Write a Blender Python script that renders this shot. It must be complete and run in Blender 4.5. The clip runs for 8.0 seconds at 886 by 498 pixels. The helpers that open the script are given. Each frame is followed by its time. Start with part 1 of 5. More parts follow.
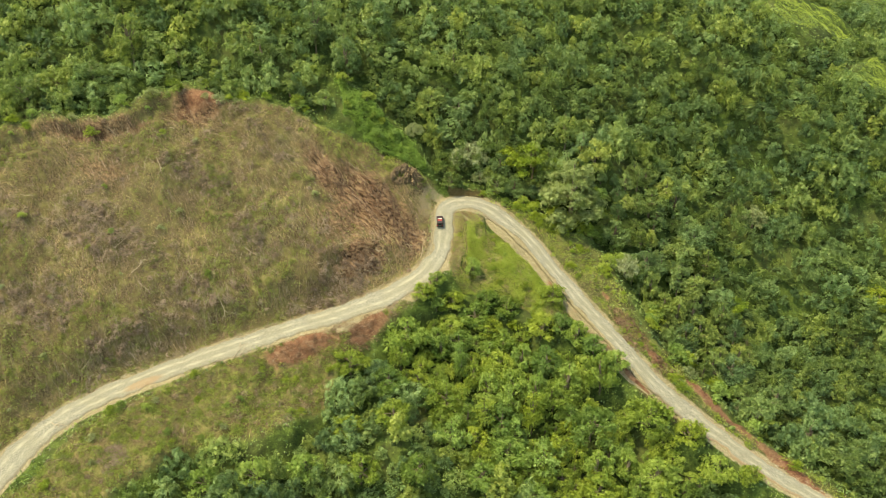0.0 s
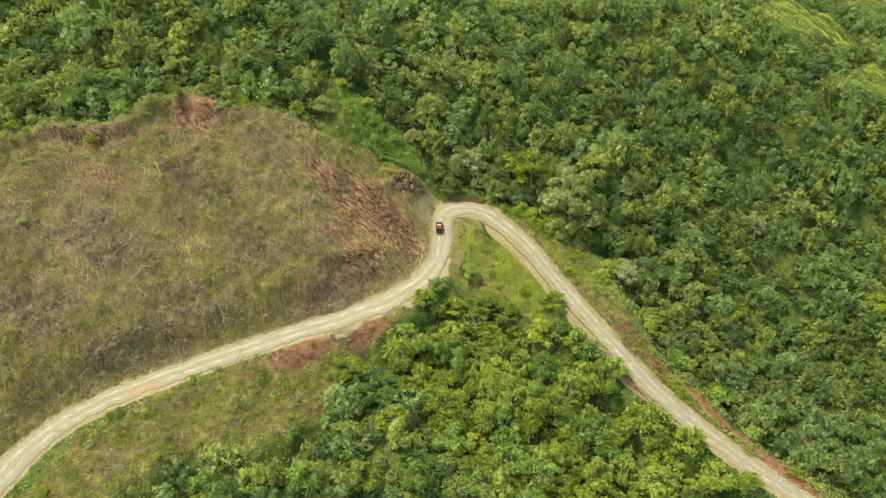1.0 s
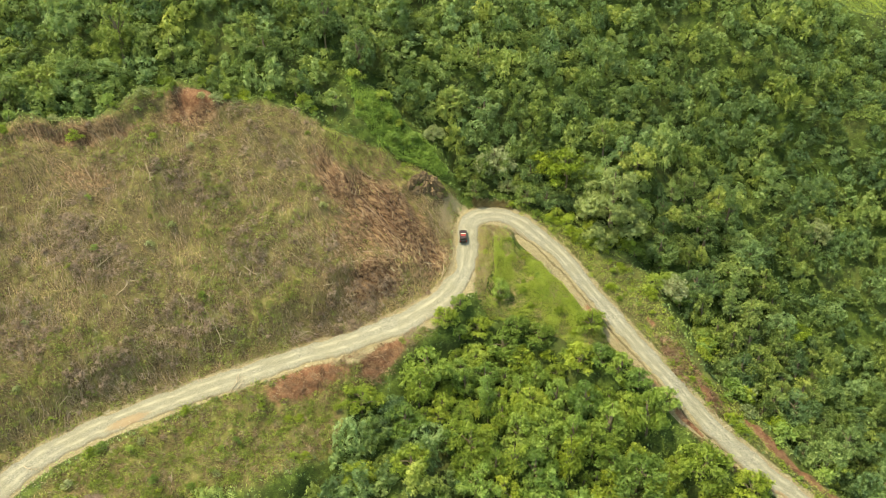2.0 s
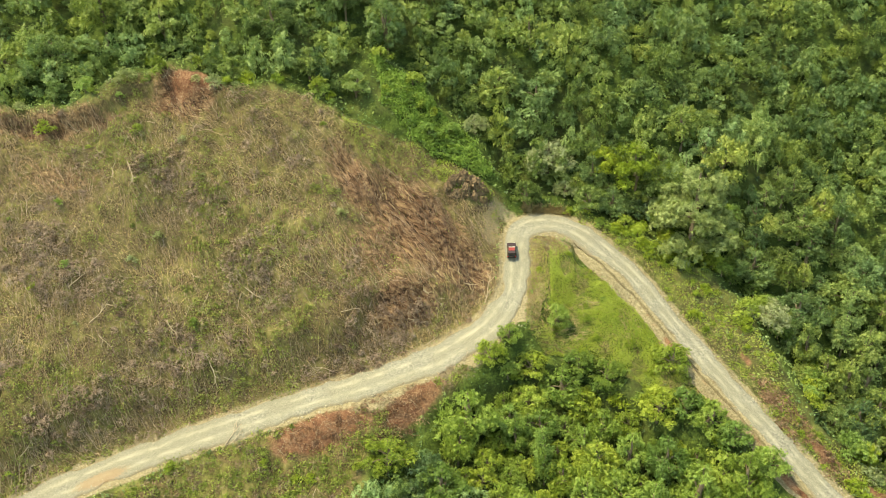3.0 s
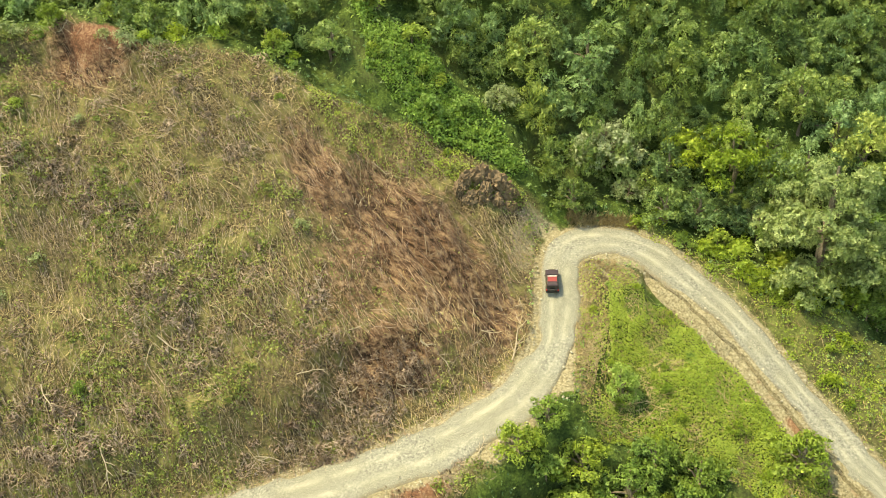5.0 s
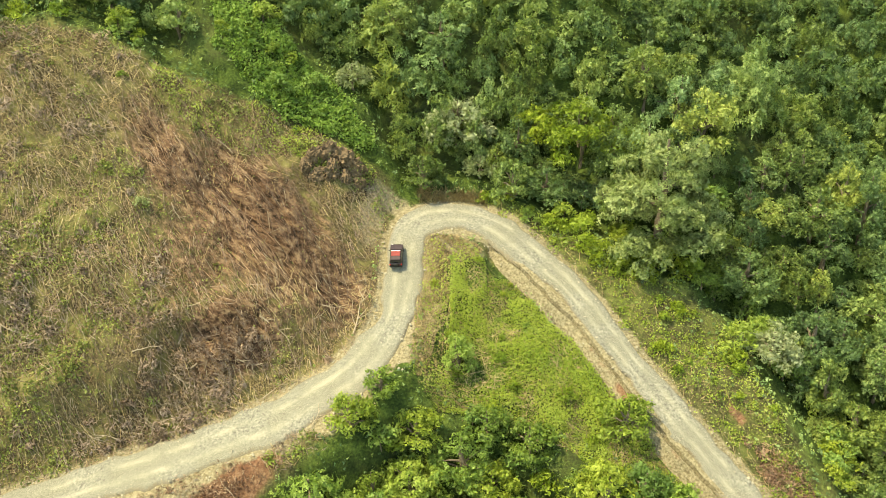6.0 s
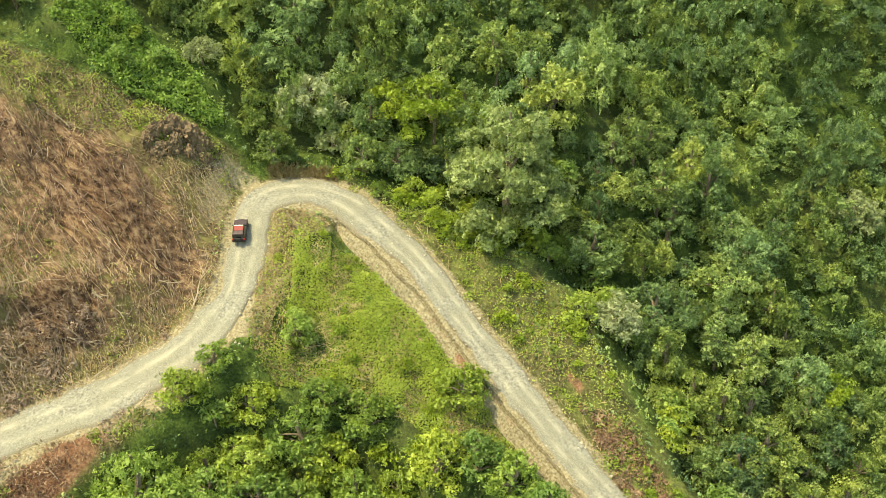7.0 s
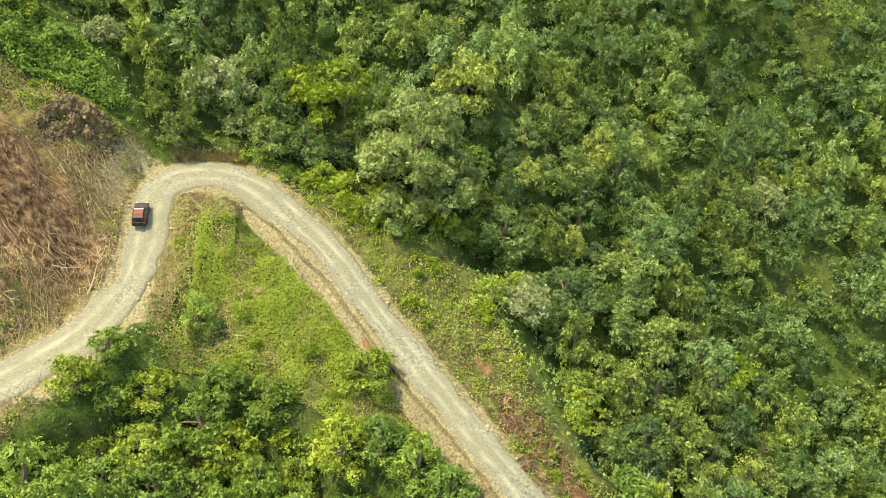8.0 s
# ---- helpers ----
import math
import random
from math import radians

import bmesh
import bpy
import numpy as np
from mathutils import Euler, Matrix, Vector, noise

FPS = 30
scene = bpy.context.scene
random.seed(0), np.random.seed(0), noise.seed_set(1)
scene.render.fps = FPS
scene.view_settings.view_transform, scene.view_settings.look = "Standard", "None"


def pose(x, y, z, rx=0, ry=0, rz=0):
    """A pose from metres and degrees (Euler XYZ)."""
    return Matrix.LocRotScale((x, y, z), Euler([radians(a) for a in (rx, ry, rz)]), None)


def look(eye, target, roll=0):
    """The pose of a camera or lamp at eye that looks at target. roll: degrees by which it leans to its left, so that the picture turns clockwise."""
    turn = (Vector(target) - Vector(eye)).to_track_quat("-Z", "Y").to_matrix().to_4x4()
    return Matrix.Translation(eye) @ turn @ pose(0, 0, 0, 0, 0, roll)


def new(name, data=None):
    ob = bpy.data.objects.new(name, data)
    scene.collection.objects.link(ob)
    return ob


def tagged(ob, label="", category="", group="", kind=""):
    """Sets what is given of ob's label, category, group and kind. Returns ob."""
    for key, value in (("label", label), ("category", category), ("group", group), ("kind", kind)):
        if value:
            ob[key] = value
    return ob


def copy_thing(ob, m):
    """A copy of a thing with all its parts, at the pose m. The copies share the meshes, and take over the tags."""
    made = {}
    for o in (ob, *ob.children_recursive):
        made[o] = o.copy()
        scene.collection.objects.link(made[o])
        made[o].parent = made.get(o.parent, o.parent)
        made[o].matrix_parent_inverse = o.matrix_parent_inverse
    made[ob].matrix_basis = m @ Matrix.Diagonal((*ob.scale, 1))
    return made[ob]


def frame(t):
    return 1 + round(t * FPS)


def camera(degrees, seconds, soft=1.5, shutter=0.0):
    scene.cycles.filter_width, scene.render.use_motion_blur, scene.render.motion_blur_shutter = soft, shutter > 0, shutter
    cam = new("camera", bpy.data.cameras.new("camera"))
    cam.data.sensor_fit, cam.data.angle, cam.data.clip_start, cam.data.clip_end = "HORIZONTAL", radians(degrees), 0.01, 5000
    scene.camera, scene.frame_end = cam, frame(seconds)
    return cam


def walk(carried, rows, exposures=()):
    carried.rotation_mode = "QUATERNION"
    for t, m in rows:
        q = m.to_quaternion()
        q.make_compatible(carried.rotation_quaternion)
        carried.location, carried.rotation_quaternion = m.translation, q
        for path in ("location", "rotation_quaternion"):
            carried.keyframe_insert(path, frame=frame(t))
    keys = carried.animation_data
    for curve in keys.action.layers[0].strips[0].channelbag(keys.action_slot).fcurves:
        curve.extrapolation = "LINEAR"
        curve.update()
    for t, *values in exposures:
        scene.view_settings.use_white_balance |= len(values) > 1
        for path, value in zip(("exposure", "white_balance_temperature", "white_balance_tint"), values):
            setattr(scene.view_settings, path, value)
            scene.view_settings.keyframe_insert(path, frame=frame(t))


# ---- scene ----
FOV = 56.0
cam = camera(FOV, 8.0, soft=0.5)
# the drone: seconds, place, turn (degrees)
ROWS = [
    (0.00, 3.59, -202.58, 137.09, 52.482, 0.706, 0.832),
    (0.50, 3.67, -202.44, 137.41, 52.602, 0.698, 0.829),
    (1.00, 3.76, -202.29, 137.73, 52.723, 0.691, 0.826),
    (1.20, 3.83, -201.59, 137.71, 52.702, 0.716, 0.869),
    (1.30, 3.76, -200.78, 137.29, 52.691, 0.737, 0.902),
    (1.40, 3.54, -198.32, 136.02, 52.655, 0.800, 1.004),
    (1.50, 3.23, -195.04, 134.32, 52.601, 0.882, 1.139),
    (1.60, 2.90, -191.74, 132.61, 52.538, 0.965, 1.275),
    (1.70, 2.54, -188.43, 130.89, 52.470, 1.046, 1.413),
    (1.80, 2.17, -185.11, 129.16, 52.396, 1.128, 1.552),
    (1.90, 1.78, -181.78, 127.42, 52.318, 1.210, 1.693),
    (2.00, 1.37, -178.45, 125.66, 52.237, 1.293, 1.836),
    (2.10, 0.94, -175.11, 123.90, 52.153, 1.378, 1.982),
    (2.20, 0.50, -171.77, 122.13, 52.068, 1.464, 2.132),
    (2.30, 0.04, -168.42, 120.34, 51.983, 1.553, 2.285),
    (2.40, -0.43, -165.08, 118.54, 51.898, 1.644, 2.443),
    (2.50, -0.91, -161.74, 116.72, 51.814, 1.738, 2.606),
    (2.60, -1.41, -158.41, 114.89, 51.733, 1.836, 2.773),
    (2.70, -1.91, -155.09, 113.04, 51.656, 1.937, 2.947),
    (2.80, -2.42, -151.77, 111.18, 51.583, 2.043, 3.126),
    (2.90, -2.94, -148.46, 109.29, 51.516, 2.153, 3.312),
    (3.00, -3.47, -145.17, 107.40, 51.454, 2.269, 3.505),
    (3.10, -4.00, -141.89, 105.48, 51.401, 2.390, 3.705),
    (3.20, -4.53, -138.62, 103.54, 51.355, 2.517, 3.913),
    (3.30, -5.07, -135.37, 101.59, 51.319, 2.650, 4.130),
    (3.40, -5.61, -132.15, 99.61, 51.293, 2.791, 4.355),
    (3.50, -6.14, -128.94, 97.61, 51.279, 2.938, 4.590),
    (3.60, -6.68, -125.76, 95.60, 51.277, 3.093, 4.834),
    (3.70, -7.22, -122.60, 93.55, 51.288, 3.256, 5.088),
    (3.80, -7.75, -119.47, 91.49, 51.313, 3.428, 5.353),
    (3.90, -8.28, -116.37, 89.40, 51.353, 3.609, 5.629),
    (4.00, -8.80, -113.30, 87.29, 51.410, 3.799, 5.916),
    (4.10, -9.32, -110.26, 85.15, 51.483, 3.998, 6.215),
    (4.20, -9.83, -107.25, 82.99, 51.575, 4.208, 6.527),
    (4.30, -10.33, -104.28, 80.80, 51.686, 4.428, 6.851),
    (4.40, -10.82, -101.35, 78.58, 51.816, 4.660, 7.189),
    (4.50, -10.59, -99.14, 77.28, 51.974, 4.635, 7.180),
    (4.60, -9.17, -99.20, 77.19, 51.849, 4.440, 6.863),
    (4.80, -6.24, -99.35, 76.94, 51.630, 4.088, 6.251),
    (5.10, -1.65, -99.65, 76.46, 51.366, 3.635, 5.371),
    (5.40, 3.06, -100.02, 75.84, 51.173, 3.233, 4.510),
    (5.70, 7.79, -100.46, 75.08, 51.040, 2.842, 3.642),
    (6.00, 12.40, -100.94, 74.21, 50.959, 2.422, 2.735),
    (6.30, 16.80, -101.45, 73.22, 50.918, 1.930, 1.764),
    (6.60, 20.86, -101.98, 72.12, 50.909, 1.325, 0.698),
    (6.90, 24.47, -102.50, 70.93, 50.923, 0.568, -0.492),
    (7.20, 27.52, -103.01, 69.64, 50.948, -0.384, -1.832),
    (7.50, 29.88, -103.48, 68.26, 50.976, -1.571, -3.353),
    (7.70, 30.39, -103.50, 67.75, 51.166, -2.047, -4.032),
    (8.00, 30.39, -103.50, 67.75, 51.166, -2.047, -4.032),
]
# the plan below is drawn untilted; the whole hillside leans back this much to fit the camera's view
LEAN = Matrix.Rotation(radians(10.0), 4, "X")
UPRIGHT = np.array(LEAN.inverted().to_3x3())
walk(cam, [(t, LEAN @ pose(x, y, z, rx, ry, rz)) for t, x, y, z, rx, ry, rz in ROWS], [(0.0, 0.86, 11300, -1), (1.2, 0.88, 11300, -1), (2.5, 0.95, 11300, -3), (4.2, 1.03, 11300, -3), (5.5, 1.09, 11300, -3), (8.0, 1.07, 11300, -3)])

# ---- daylight ----
SUN_DIR = Vector((-0.40, -0.05, 0.915)).normalized()
world = bpy.data.worlds.new("world")
scene.world = world
world.use_nodes = True
wn = world.node_tree
sky = wn.nodes.new("ShaderNodeTexSky")
sky.sky_type = "NISHITA"
sky.sun_disc = False
sky.sun_elevation = math.asin(SUN_DIR.z)
sky.sun_rotation = math.atan2(SUN_DIR.x, SUN_DIR.y)
wn.links.new(sky.outputs[0], wn.nodes["Background"].inputs[0])
wn.nodes["Background"].inputs[1].default_value = 0.30
sun_data = bpy.data.lights.new("sun", "SUN")
sun_data.energy, sun_data.angle, sun_data.color = 4.7, radians(0.6), (1.0, 0.95, 0.84)
sun = new("sun", sun_data)
sun.matrix_world = look(SUN_DIR * 300, (0, 0, 0))

RNG = np.random.default_rng(7)
X0, X1, Y0, Y1 = -150.0, 150.0, -112.0, 78.0


# ---- materials ----
class Mat:
    """A small node-tree builder."""

    def __init__(self, name):
        self.m = bpy.data.materials.new(name)
        self.m.use_nodes = True
        self.t = self.m.node_tree
        self.b = self.t.nodes["Principled BSDF"]
        self.out = self.t.nodes["Material Output"]
        self.pos = self.t.nodes.new("ShaderNodeNewGeometry").outputs["Position"]

    def node(self, kind, **inputs):
        n = self.t.nodes.new(kind)
        for k, v in inputs.items():
            self.put(n.inputs[k.replace("_", " ")], v)
        return n

    def put(self, socket, v):
        if isinstance(v, bpy.types.NodeSocket):
            self.t.links.new(v, socket)
        else:
            socket.default_value = v

    def noise(self, scale, detail=4.0, rough=0.55, vector=None, distortion=0.0):
        n = self.node("ShaderNodeTexNoise", Scale=scale, Detail=detail, Roughness=rough, Distortion=distortion)
        self.put(n.inputs["Vector"], self.pos if vector is None else vector)
        return n.outputs["Fac"]

    def ramp(self, fac, *stops):
        n = self.t.nodes.new("ShaderNodeValToRGB")
        e = n.color_ramp.elements
        while len(e) < len(stops):
            e.new(0.5)
        for el, (p, c) in zip(e, stops):
            el.position = p
            el.color = (*c, 1) if len(c) == 3 else c
        self.put(n.inputs[0], fac)
        return n.outputs[0]

    def mix(self, fac, a, b, mode="MIX"):
        n = self.t.nodes.new("ShaderNodeMix")
        n.data_type, n.blend_type = "RGBA", mode
        for s, v in ((n.inputs[0], fac), (n.inputs[6], a), (n.inputs[7], b)):
            self.put(s, (*v, 1) if isinstance(v, tuple) and len(v) == 3 else v)
        return n.outputs[2]

    def math(self, op, a, b=0.5, c=0.5):
        n = self.t.nodes.new("ShaderNodeMath")
        n.operation = op
        for s, v in zip(n.inputs, (a, b, c)):
            self.put(s, v)
        return n.outputs[0]

    def step(self, fac, lo, hi):
        n = self.t.nodes.new("ShaderNodeMapRange")
        n.interpolation_type = "SMOOTHSTEP"
        self.put(n.inputs[0], fac)
        n.inputs[1].default_value, n.inputs[2].default_value = lo, hi
        return n.outputs[0]

    def attr(self, name):
        n = self.t.nodes.new("ShaderNodeAttribute")
        n.attribute_name = name
        return n.outputs["Fac"]

    def stretched(self, along, across, angle):
        """The place, squeezed so that noise runs in streaks along a direction."""
        n = self.t.nodes.new("ShaderNodeMapping")
        n.vector_type = "TEXTURE"
        n.inputs["Rotation"].default_value = (0, 0, angle)
        n.inputs["Scale"].default_value = (along, across, across)
        self.put(n.inputs["Vector"], self.pos)
        return n.outputs[0]

    def bump(self, height, strength=0.5, distance=0.1):
        n = self.node("ShaderNodeBump", Strength=strength, Distance=distance, Height=height)
        self.put(self.b.inputs["Normal"], n.outputs[0])

    def surface(self, color, rough=0.9, spec=0.2, metal=0.0):
        self.put(self.b.inputs["Base Color"], (*color, 1) if isinstance(color, tuple) else color)
        self.put(self.b.inputs["Roughness"], rough)
        self.b.inputs["Specular IOR Level"].default_value = spec
        self.b.inputs["Metallic"].default_value = metal
        return self.m


def leaf_material(name, dark, mid, light, tint_attr=False, through_light=0.38, grain=4.0, cut=0.52, hues=0.8, spark=0.26):
    """Leaves: a colour for each plant, a smaller change from leaf to leaf, and light that passes through."""
    k = Mat(name)
    if tint_attr:
        tint = k.attr("tint")
    else:
        tint = k.t.nodes.new("ShaderNodeObjectInfo").outputs["Random"]
    geo = k.t.nodes.new("ShaderNodeNewGeometry")
    isl = geo.outputs["Random Per Island"]
    patch = k.math("ADD", k.noise(0.4, 3.0), k.math("MULTIPLY", k.math("SUBTRACT", k.noise(1.7, 3.0), 0.5), 1.6))
    patch = k.math("ADD", patch, k.math("MULTIPLY", k.math("SUBTRACT", k.noise(0.05, 3.0), 0.5), 1.5))
    # each spray is made up of leaflets, with their own tint and tilt
    leaflet = k.node("ShaderNodeTexVoronoi", Scale=grain, Vector=k.pos)
    own = k.node("ShaderNodeSeparateColor", Color=leaflet.outputs["Color"]).outputs[0]
    f = k.math("ADD", k.math("MULTIPLY", tint, 0.56), k.math("MULTIPLY", k.math("SUBTRACT", isl, 0.4), spark))
    f = k.math("ADD", f, k.math("MULTIPLY", patch, 0.28))
    f = k.math("ADD", f, k.math("MULTIPLY", k.math("SUBTRACT", own, 0.40), 0.52))
    col = k.ramp(f, (0.12, dark), (0.5, mid), (0.92, light))
    # from plant to plant the green runs from blue-grey to yellow
    hue = k.ramp(k.math("FRACT", k.math("MULTIPLY", tint, 7.31)), (0.0, (0.80, 0.95, 1.30)), (0.5, (1.0, 1.0, 1.0)), (1.0, (1.22, 1.06, 0.72)))
    col = k.mix(hues, col, hue, "MULTIPLY")
    k.surface(col, 0.5, 0.3)
    # every leaflet has a tilt of its own
    tilt = k.t.nodes.new("ShaderNodeVectorMath")
    tilt.operation = "MULTIPLY_ADD"
    k.put(tilt.inputs[0], leaflet.outputs["Color"])
    tilt.inputs[1].default_value = (0.9, 0.9, 0.9)
    tilt.inputs[2].default_value = (-0.45, -0.45, -0.45)
    bent = k.t.nodes.new("ShaderNodeVectorMath")
    k.put(bent.inputs[0], geo.outputs["Normal"])
    k.put(bent.inputs[1], tilt.outputs[0])
    flat = k.t.nodes.new("ShaderNodeVectorMath")
    flat.operation = "NORMALIZE"
    k.put(flat.inputs[0], bent.outputs[0])
    k.put(k.b.inputs["Normal"], flat.outputs[0])
    tr = k.t.nodes.new("ShaderNodeBsdfTranslucent")
    k.put(tr.inputs[0], k.mix(0.5, col, (0.145, 0.245, 0.04)))
    mx = k.t.nodes.new("ShaderNodeMixShader")
    mx.inputs[0].default_value = through_light
    k.t.links.new(k.b.outputs[0], mx.inputs[1])
    k.t.links.new(tr.outputs[0], mx.inputs[2])
    k.t.links.new(mx.outputs[0], k.out.inputs[0])
    if cut:
        # gaps between the leaflets of a spray
        gap = k.t.nodes.new("ShaderNodeMixShader")
        k.put(gap.inputs[0], k.math("GREATER_THAN", leaflet.outputs["Distance"], cut))
        k.t.links.new(mx.outputs[0], gap.inputs[1])
        k.t.links.new(k.t.nodes.new("ShaderNodeBsdfTransparent").outputs[0], gap.inputs[2])
        k.t.links.new(gap.outputs[0], k.out.inputs[0])
    return k.m


STREAK = math.atan2(-20, 22)


def ground_material():
    k = Mat("hillside_soil")
    big, mid, fine = k.noise(0.06, 4), k.noise(0.45, 5), k.noise(3.2, 6, 0.65)
    streak = k.noise(1.0, 5, 0.6, k.stretched(5.0, 0.8, STREAK))
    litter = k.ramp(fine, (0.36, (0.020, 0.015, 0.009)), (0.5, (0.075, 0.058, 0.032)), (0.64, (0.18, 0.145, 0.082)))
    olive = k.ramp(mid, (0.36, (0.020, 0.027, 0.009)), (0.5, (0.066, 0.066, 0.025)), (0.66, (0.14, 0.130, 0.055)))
    dry = k.mix(k.step(mid, 0.4, 0.62), litter, olive)
    lush = k.ramp(k.math("ADD", k.math("MULTIPLY", fine, 0.5), k.math("MULTIPLY", mid, 0.5)), (0.38, (0.012, 0.022, 0.007)), (0.52, (0.040, 0.066, 0.016)), (0.66, (0.10, 0.145, 0.035)))
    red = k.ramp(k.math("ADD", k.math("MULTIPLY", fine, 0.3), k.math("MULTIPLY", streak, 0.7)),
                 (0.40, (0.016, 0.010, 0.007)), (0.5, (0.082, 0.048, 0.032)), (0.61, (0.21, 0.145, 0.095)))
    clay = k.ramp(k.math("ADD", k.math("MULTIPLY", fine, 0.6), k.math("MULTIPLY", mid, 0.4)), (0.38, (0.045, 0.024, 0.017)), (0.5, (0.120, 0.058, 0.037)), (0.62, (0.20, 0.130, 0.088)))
    sand = k.ramp(fine, (0.32, (0.085, 0.070, 0.045)), (0.5, (0.180, 0.158, 0.105)), (0.68, (0.28, 0.258, 0.185)))
    col = k.mix(k.attr("dry"), lush, dry)
    edge = k.math("ADD", k.attr("scar"), k.math("MULTIPLY", k.math("SUBTRACT", streak, 0.5), 1.1))
    col = k.mix(k.step(edge, 0.35, 0.65), col, red)
    edge = k.math("ADD", k.attr("dust"), k.math("MULTIPLY", k.math("SUBTRACT", mid, 0.5), 0.8))
    col = k.mix(k.step(edge, 0.35, 0.65), col, sand)
    edge = k.math("ADD", k.attr("clay"), k.math("MULTIPLY", k.math("SUBTRACT", mid, 0.5), 0.9))
    col = k.mix(k.step(edge, 0.35, 0.6), col, clay)
    col = k.mix(k.math("MULTIPLY", k.step(big, 0.45, 0.7), 0.25), col, (0.10, 0.09, 0.05))
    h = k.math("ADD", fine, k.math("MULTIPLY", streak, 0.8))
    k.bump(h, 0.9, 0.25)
    return k.surface(col, 0.95, 0.1)


def road_material():
    k = Mat("gravel_road")
    fine, stones, big = k.noise(9.0, 6, 0.7), k.noise(3.0, 5, 0.7), k.noise(0.14, 4)
    base = k.ramp(fine, (0.30, (0.056, 0.055, 0.044)), (0.5, (0.141, 0.141, 0.116)), (0.68, (0.273, 0.271, 0.232)))
    grey = k.ramp(stones, (0.34, (0.078, 0.078, 0.070)), (0.66, (0.223, 0.226, 0.196)))
    col = k.mix(k.step(big, 0.42, 0.62), base, grey)
    track = k.attr("track")
    col = k.mix(k.math("MULTIPLY", k.math("MULTIPLY", track, k.step(k.noise(0.35, 3), 0.3, 0.7)), 0.6), col, (0.300, 0.298, 0.240))
    edge = k.math("ADD", k.attr("edge"), k.math("MULTIPLY", k.math("SUBTRACT", stones, 0.5), 0.9))
    col = k.mix(k.math("MULTIPLY", k.step(edge, 0.45, 0.85), 0.75), col, (0.140, 0.108, 0.067))
    clay = k.math("ADD", k.attr("clay"), k.math("MULTIPLY", k.math("SUBTRACT", stones, 0.5), 1.0))
    col = k.mix(k.math("MULTIPLY", k.step(clay, 0.4, 0.75), 0.7), col, (0.193, 0.137, 0.089))
    k.bump(k.math("ADD", fine, stones), 0.8, 0.09)
    return k.surface(col, 0.95, 0.1)


def plain(name, lo, hi, scale=8.0, rough=0.85, spec=0.2, metal=0.0, bump=0.3):
    k = Mat(name)
    n = k.noise(scale, 5, 0.6)
    k.bump(n, bump, 0.05)
    return k.surface(k.ramp(n, (0.3, lo), (0.7, hi)), rough, spec, metal)


M_GROUND, M_ROAD = ground_material(), road_material()
FOLIAGE = ((0.040, 0.078, 0.034), (0.150, 0.236, 0.080), (0.31, 0.40, 0.145))
FRESH = ((0.090, 0.150, 0.032), (0.18, 0.275, 0.055), (0.31, 0.41, 0.10))
M_LEAF = leaf_material("broad_leaves", *FOLIAGE)
M_FRESH = leaf_material("fresh_leaves", *FRESH)
M_LEAF_FAR = leaf_material("forest_leaves", *FOLIAGE, tint_attr=True)
M_LIME = leaf_material("young_leaves", (0.11, 0.18, 0.024), (0.20, 0.29, 0.035), (0.30, 0.38, 0.06), hues=0.2)
M_GREAT = leaf_material("grey_green_leaves", (0.11, 0.16, 0.065), (0.23, 0.30, 0.12), (0.35, 0.42, 0.20), hues=0.2)
M_PALE = leaf_material("silver_leaves", (0.14, 0.19, 0.09), (0.24, 0.29, 0.15), (0.34, 0.38, 0.22), hues=0.2)
M_HERB = leaf_material("herb_leaves", (0.165, 0.245, 0.042), (0.26, 0.355, 0.06), (0.36, 0.44, 0.10), tint_attr=True, through_light=0.48, grain=4.6, cut=0.6, hues=0.3, spark=0.18)
M_FRESH_LOW = leaf_material("creeper_leaves", (0.075, 0.115, 0.024), (0.175, 0.24, 0.05), (0.29, 0.35, 0.085), tint_attr=True, through_light=0.3, cut=0.6, hues=0.3, spark=0.18)
M_EMERALD = leaf_material("gully_leaves", (0.045, 0.095, 0.024), (0.13, 0.245, 0.05), (0.25, 0.38, 0.09), tint_attr=True, cut=0.6, hues=0.3, spark=0.18)
M_BRUSH = leaf_material("cut_brush", (0.055, 0.075, 0.02), (0.135, 0.17, 0.04), (0.23, 0.26, 0.07), tint_attr=True, through_light=0.15, grain=4.6, cut=0.6, hues=0.3, spark=0.18)
M_STRAW = leaf_material("dry_litter", (0.09, 0.058, 0.034), (0.21, 0.155, 0.08), (0.36, 0.29, 0.16), tint_attr=True, through_light=0.08, cut=0.0, hues=0.3, spark=0.18)
M_SCAR = leaf_material("torn_roots", (0.040, 0.020, 0.014), (0.150, 0.083, 0.055), (0.36, 0.25, 0.17), tint_attr=True, through_light=0.04, cut=0.0, hues=0.2)
M_DEAD = leaf_material("dead_brush", (0.050, 0.032, 0.024), (0.155, 0.108, 0.085), (0.30, 0.23, 0.185), tint_attr=True, through_light=0.04, cut=0.0, hues=0.3, spark=0.18)
M_BARK = plain("bark", (0.07, 0.055, 0.04), (0.19, 0.16, 0.12), 6.0)
M_DEADWOOD = plain("dead_wood", (0.15, 0.12, 0.09), (0.36, 0.31, 0.24), 9.0)
M_ROCK = plain("weathered_rock", (0.04, 0.028, 0.019), (0.18, 0.13, 0.085), 2.0, bump=1.0)
M_STONE = plain("road_stone", (0.19, 0.175, 0.135), (0.33, 0.31, 0.245), 5.0)


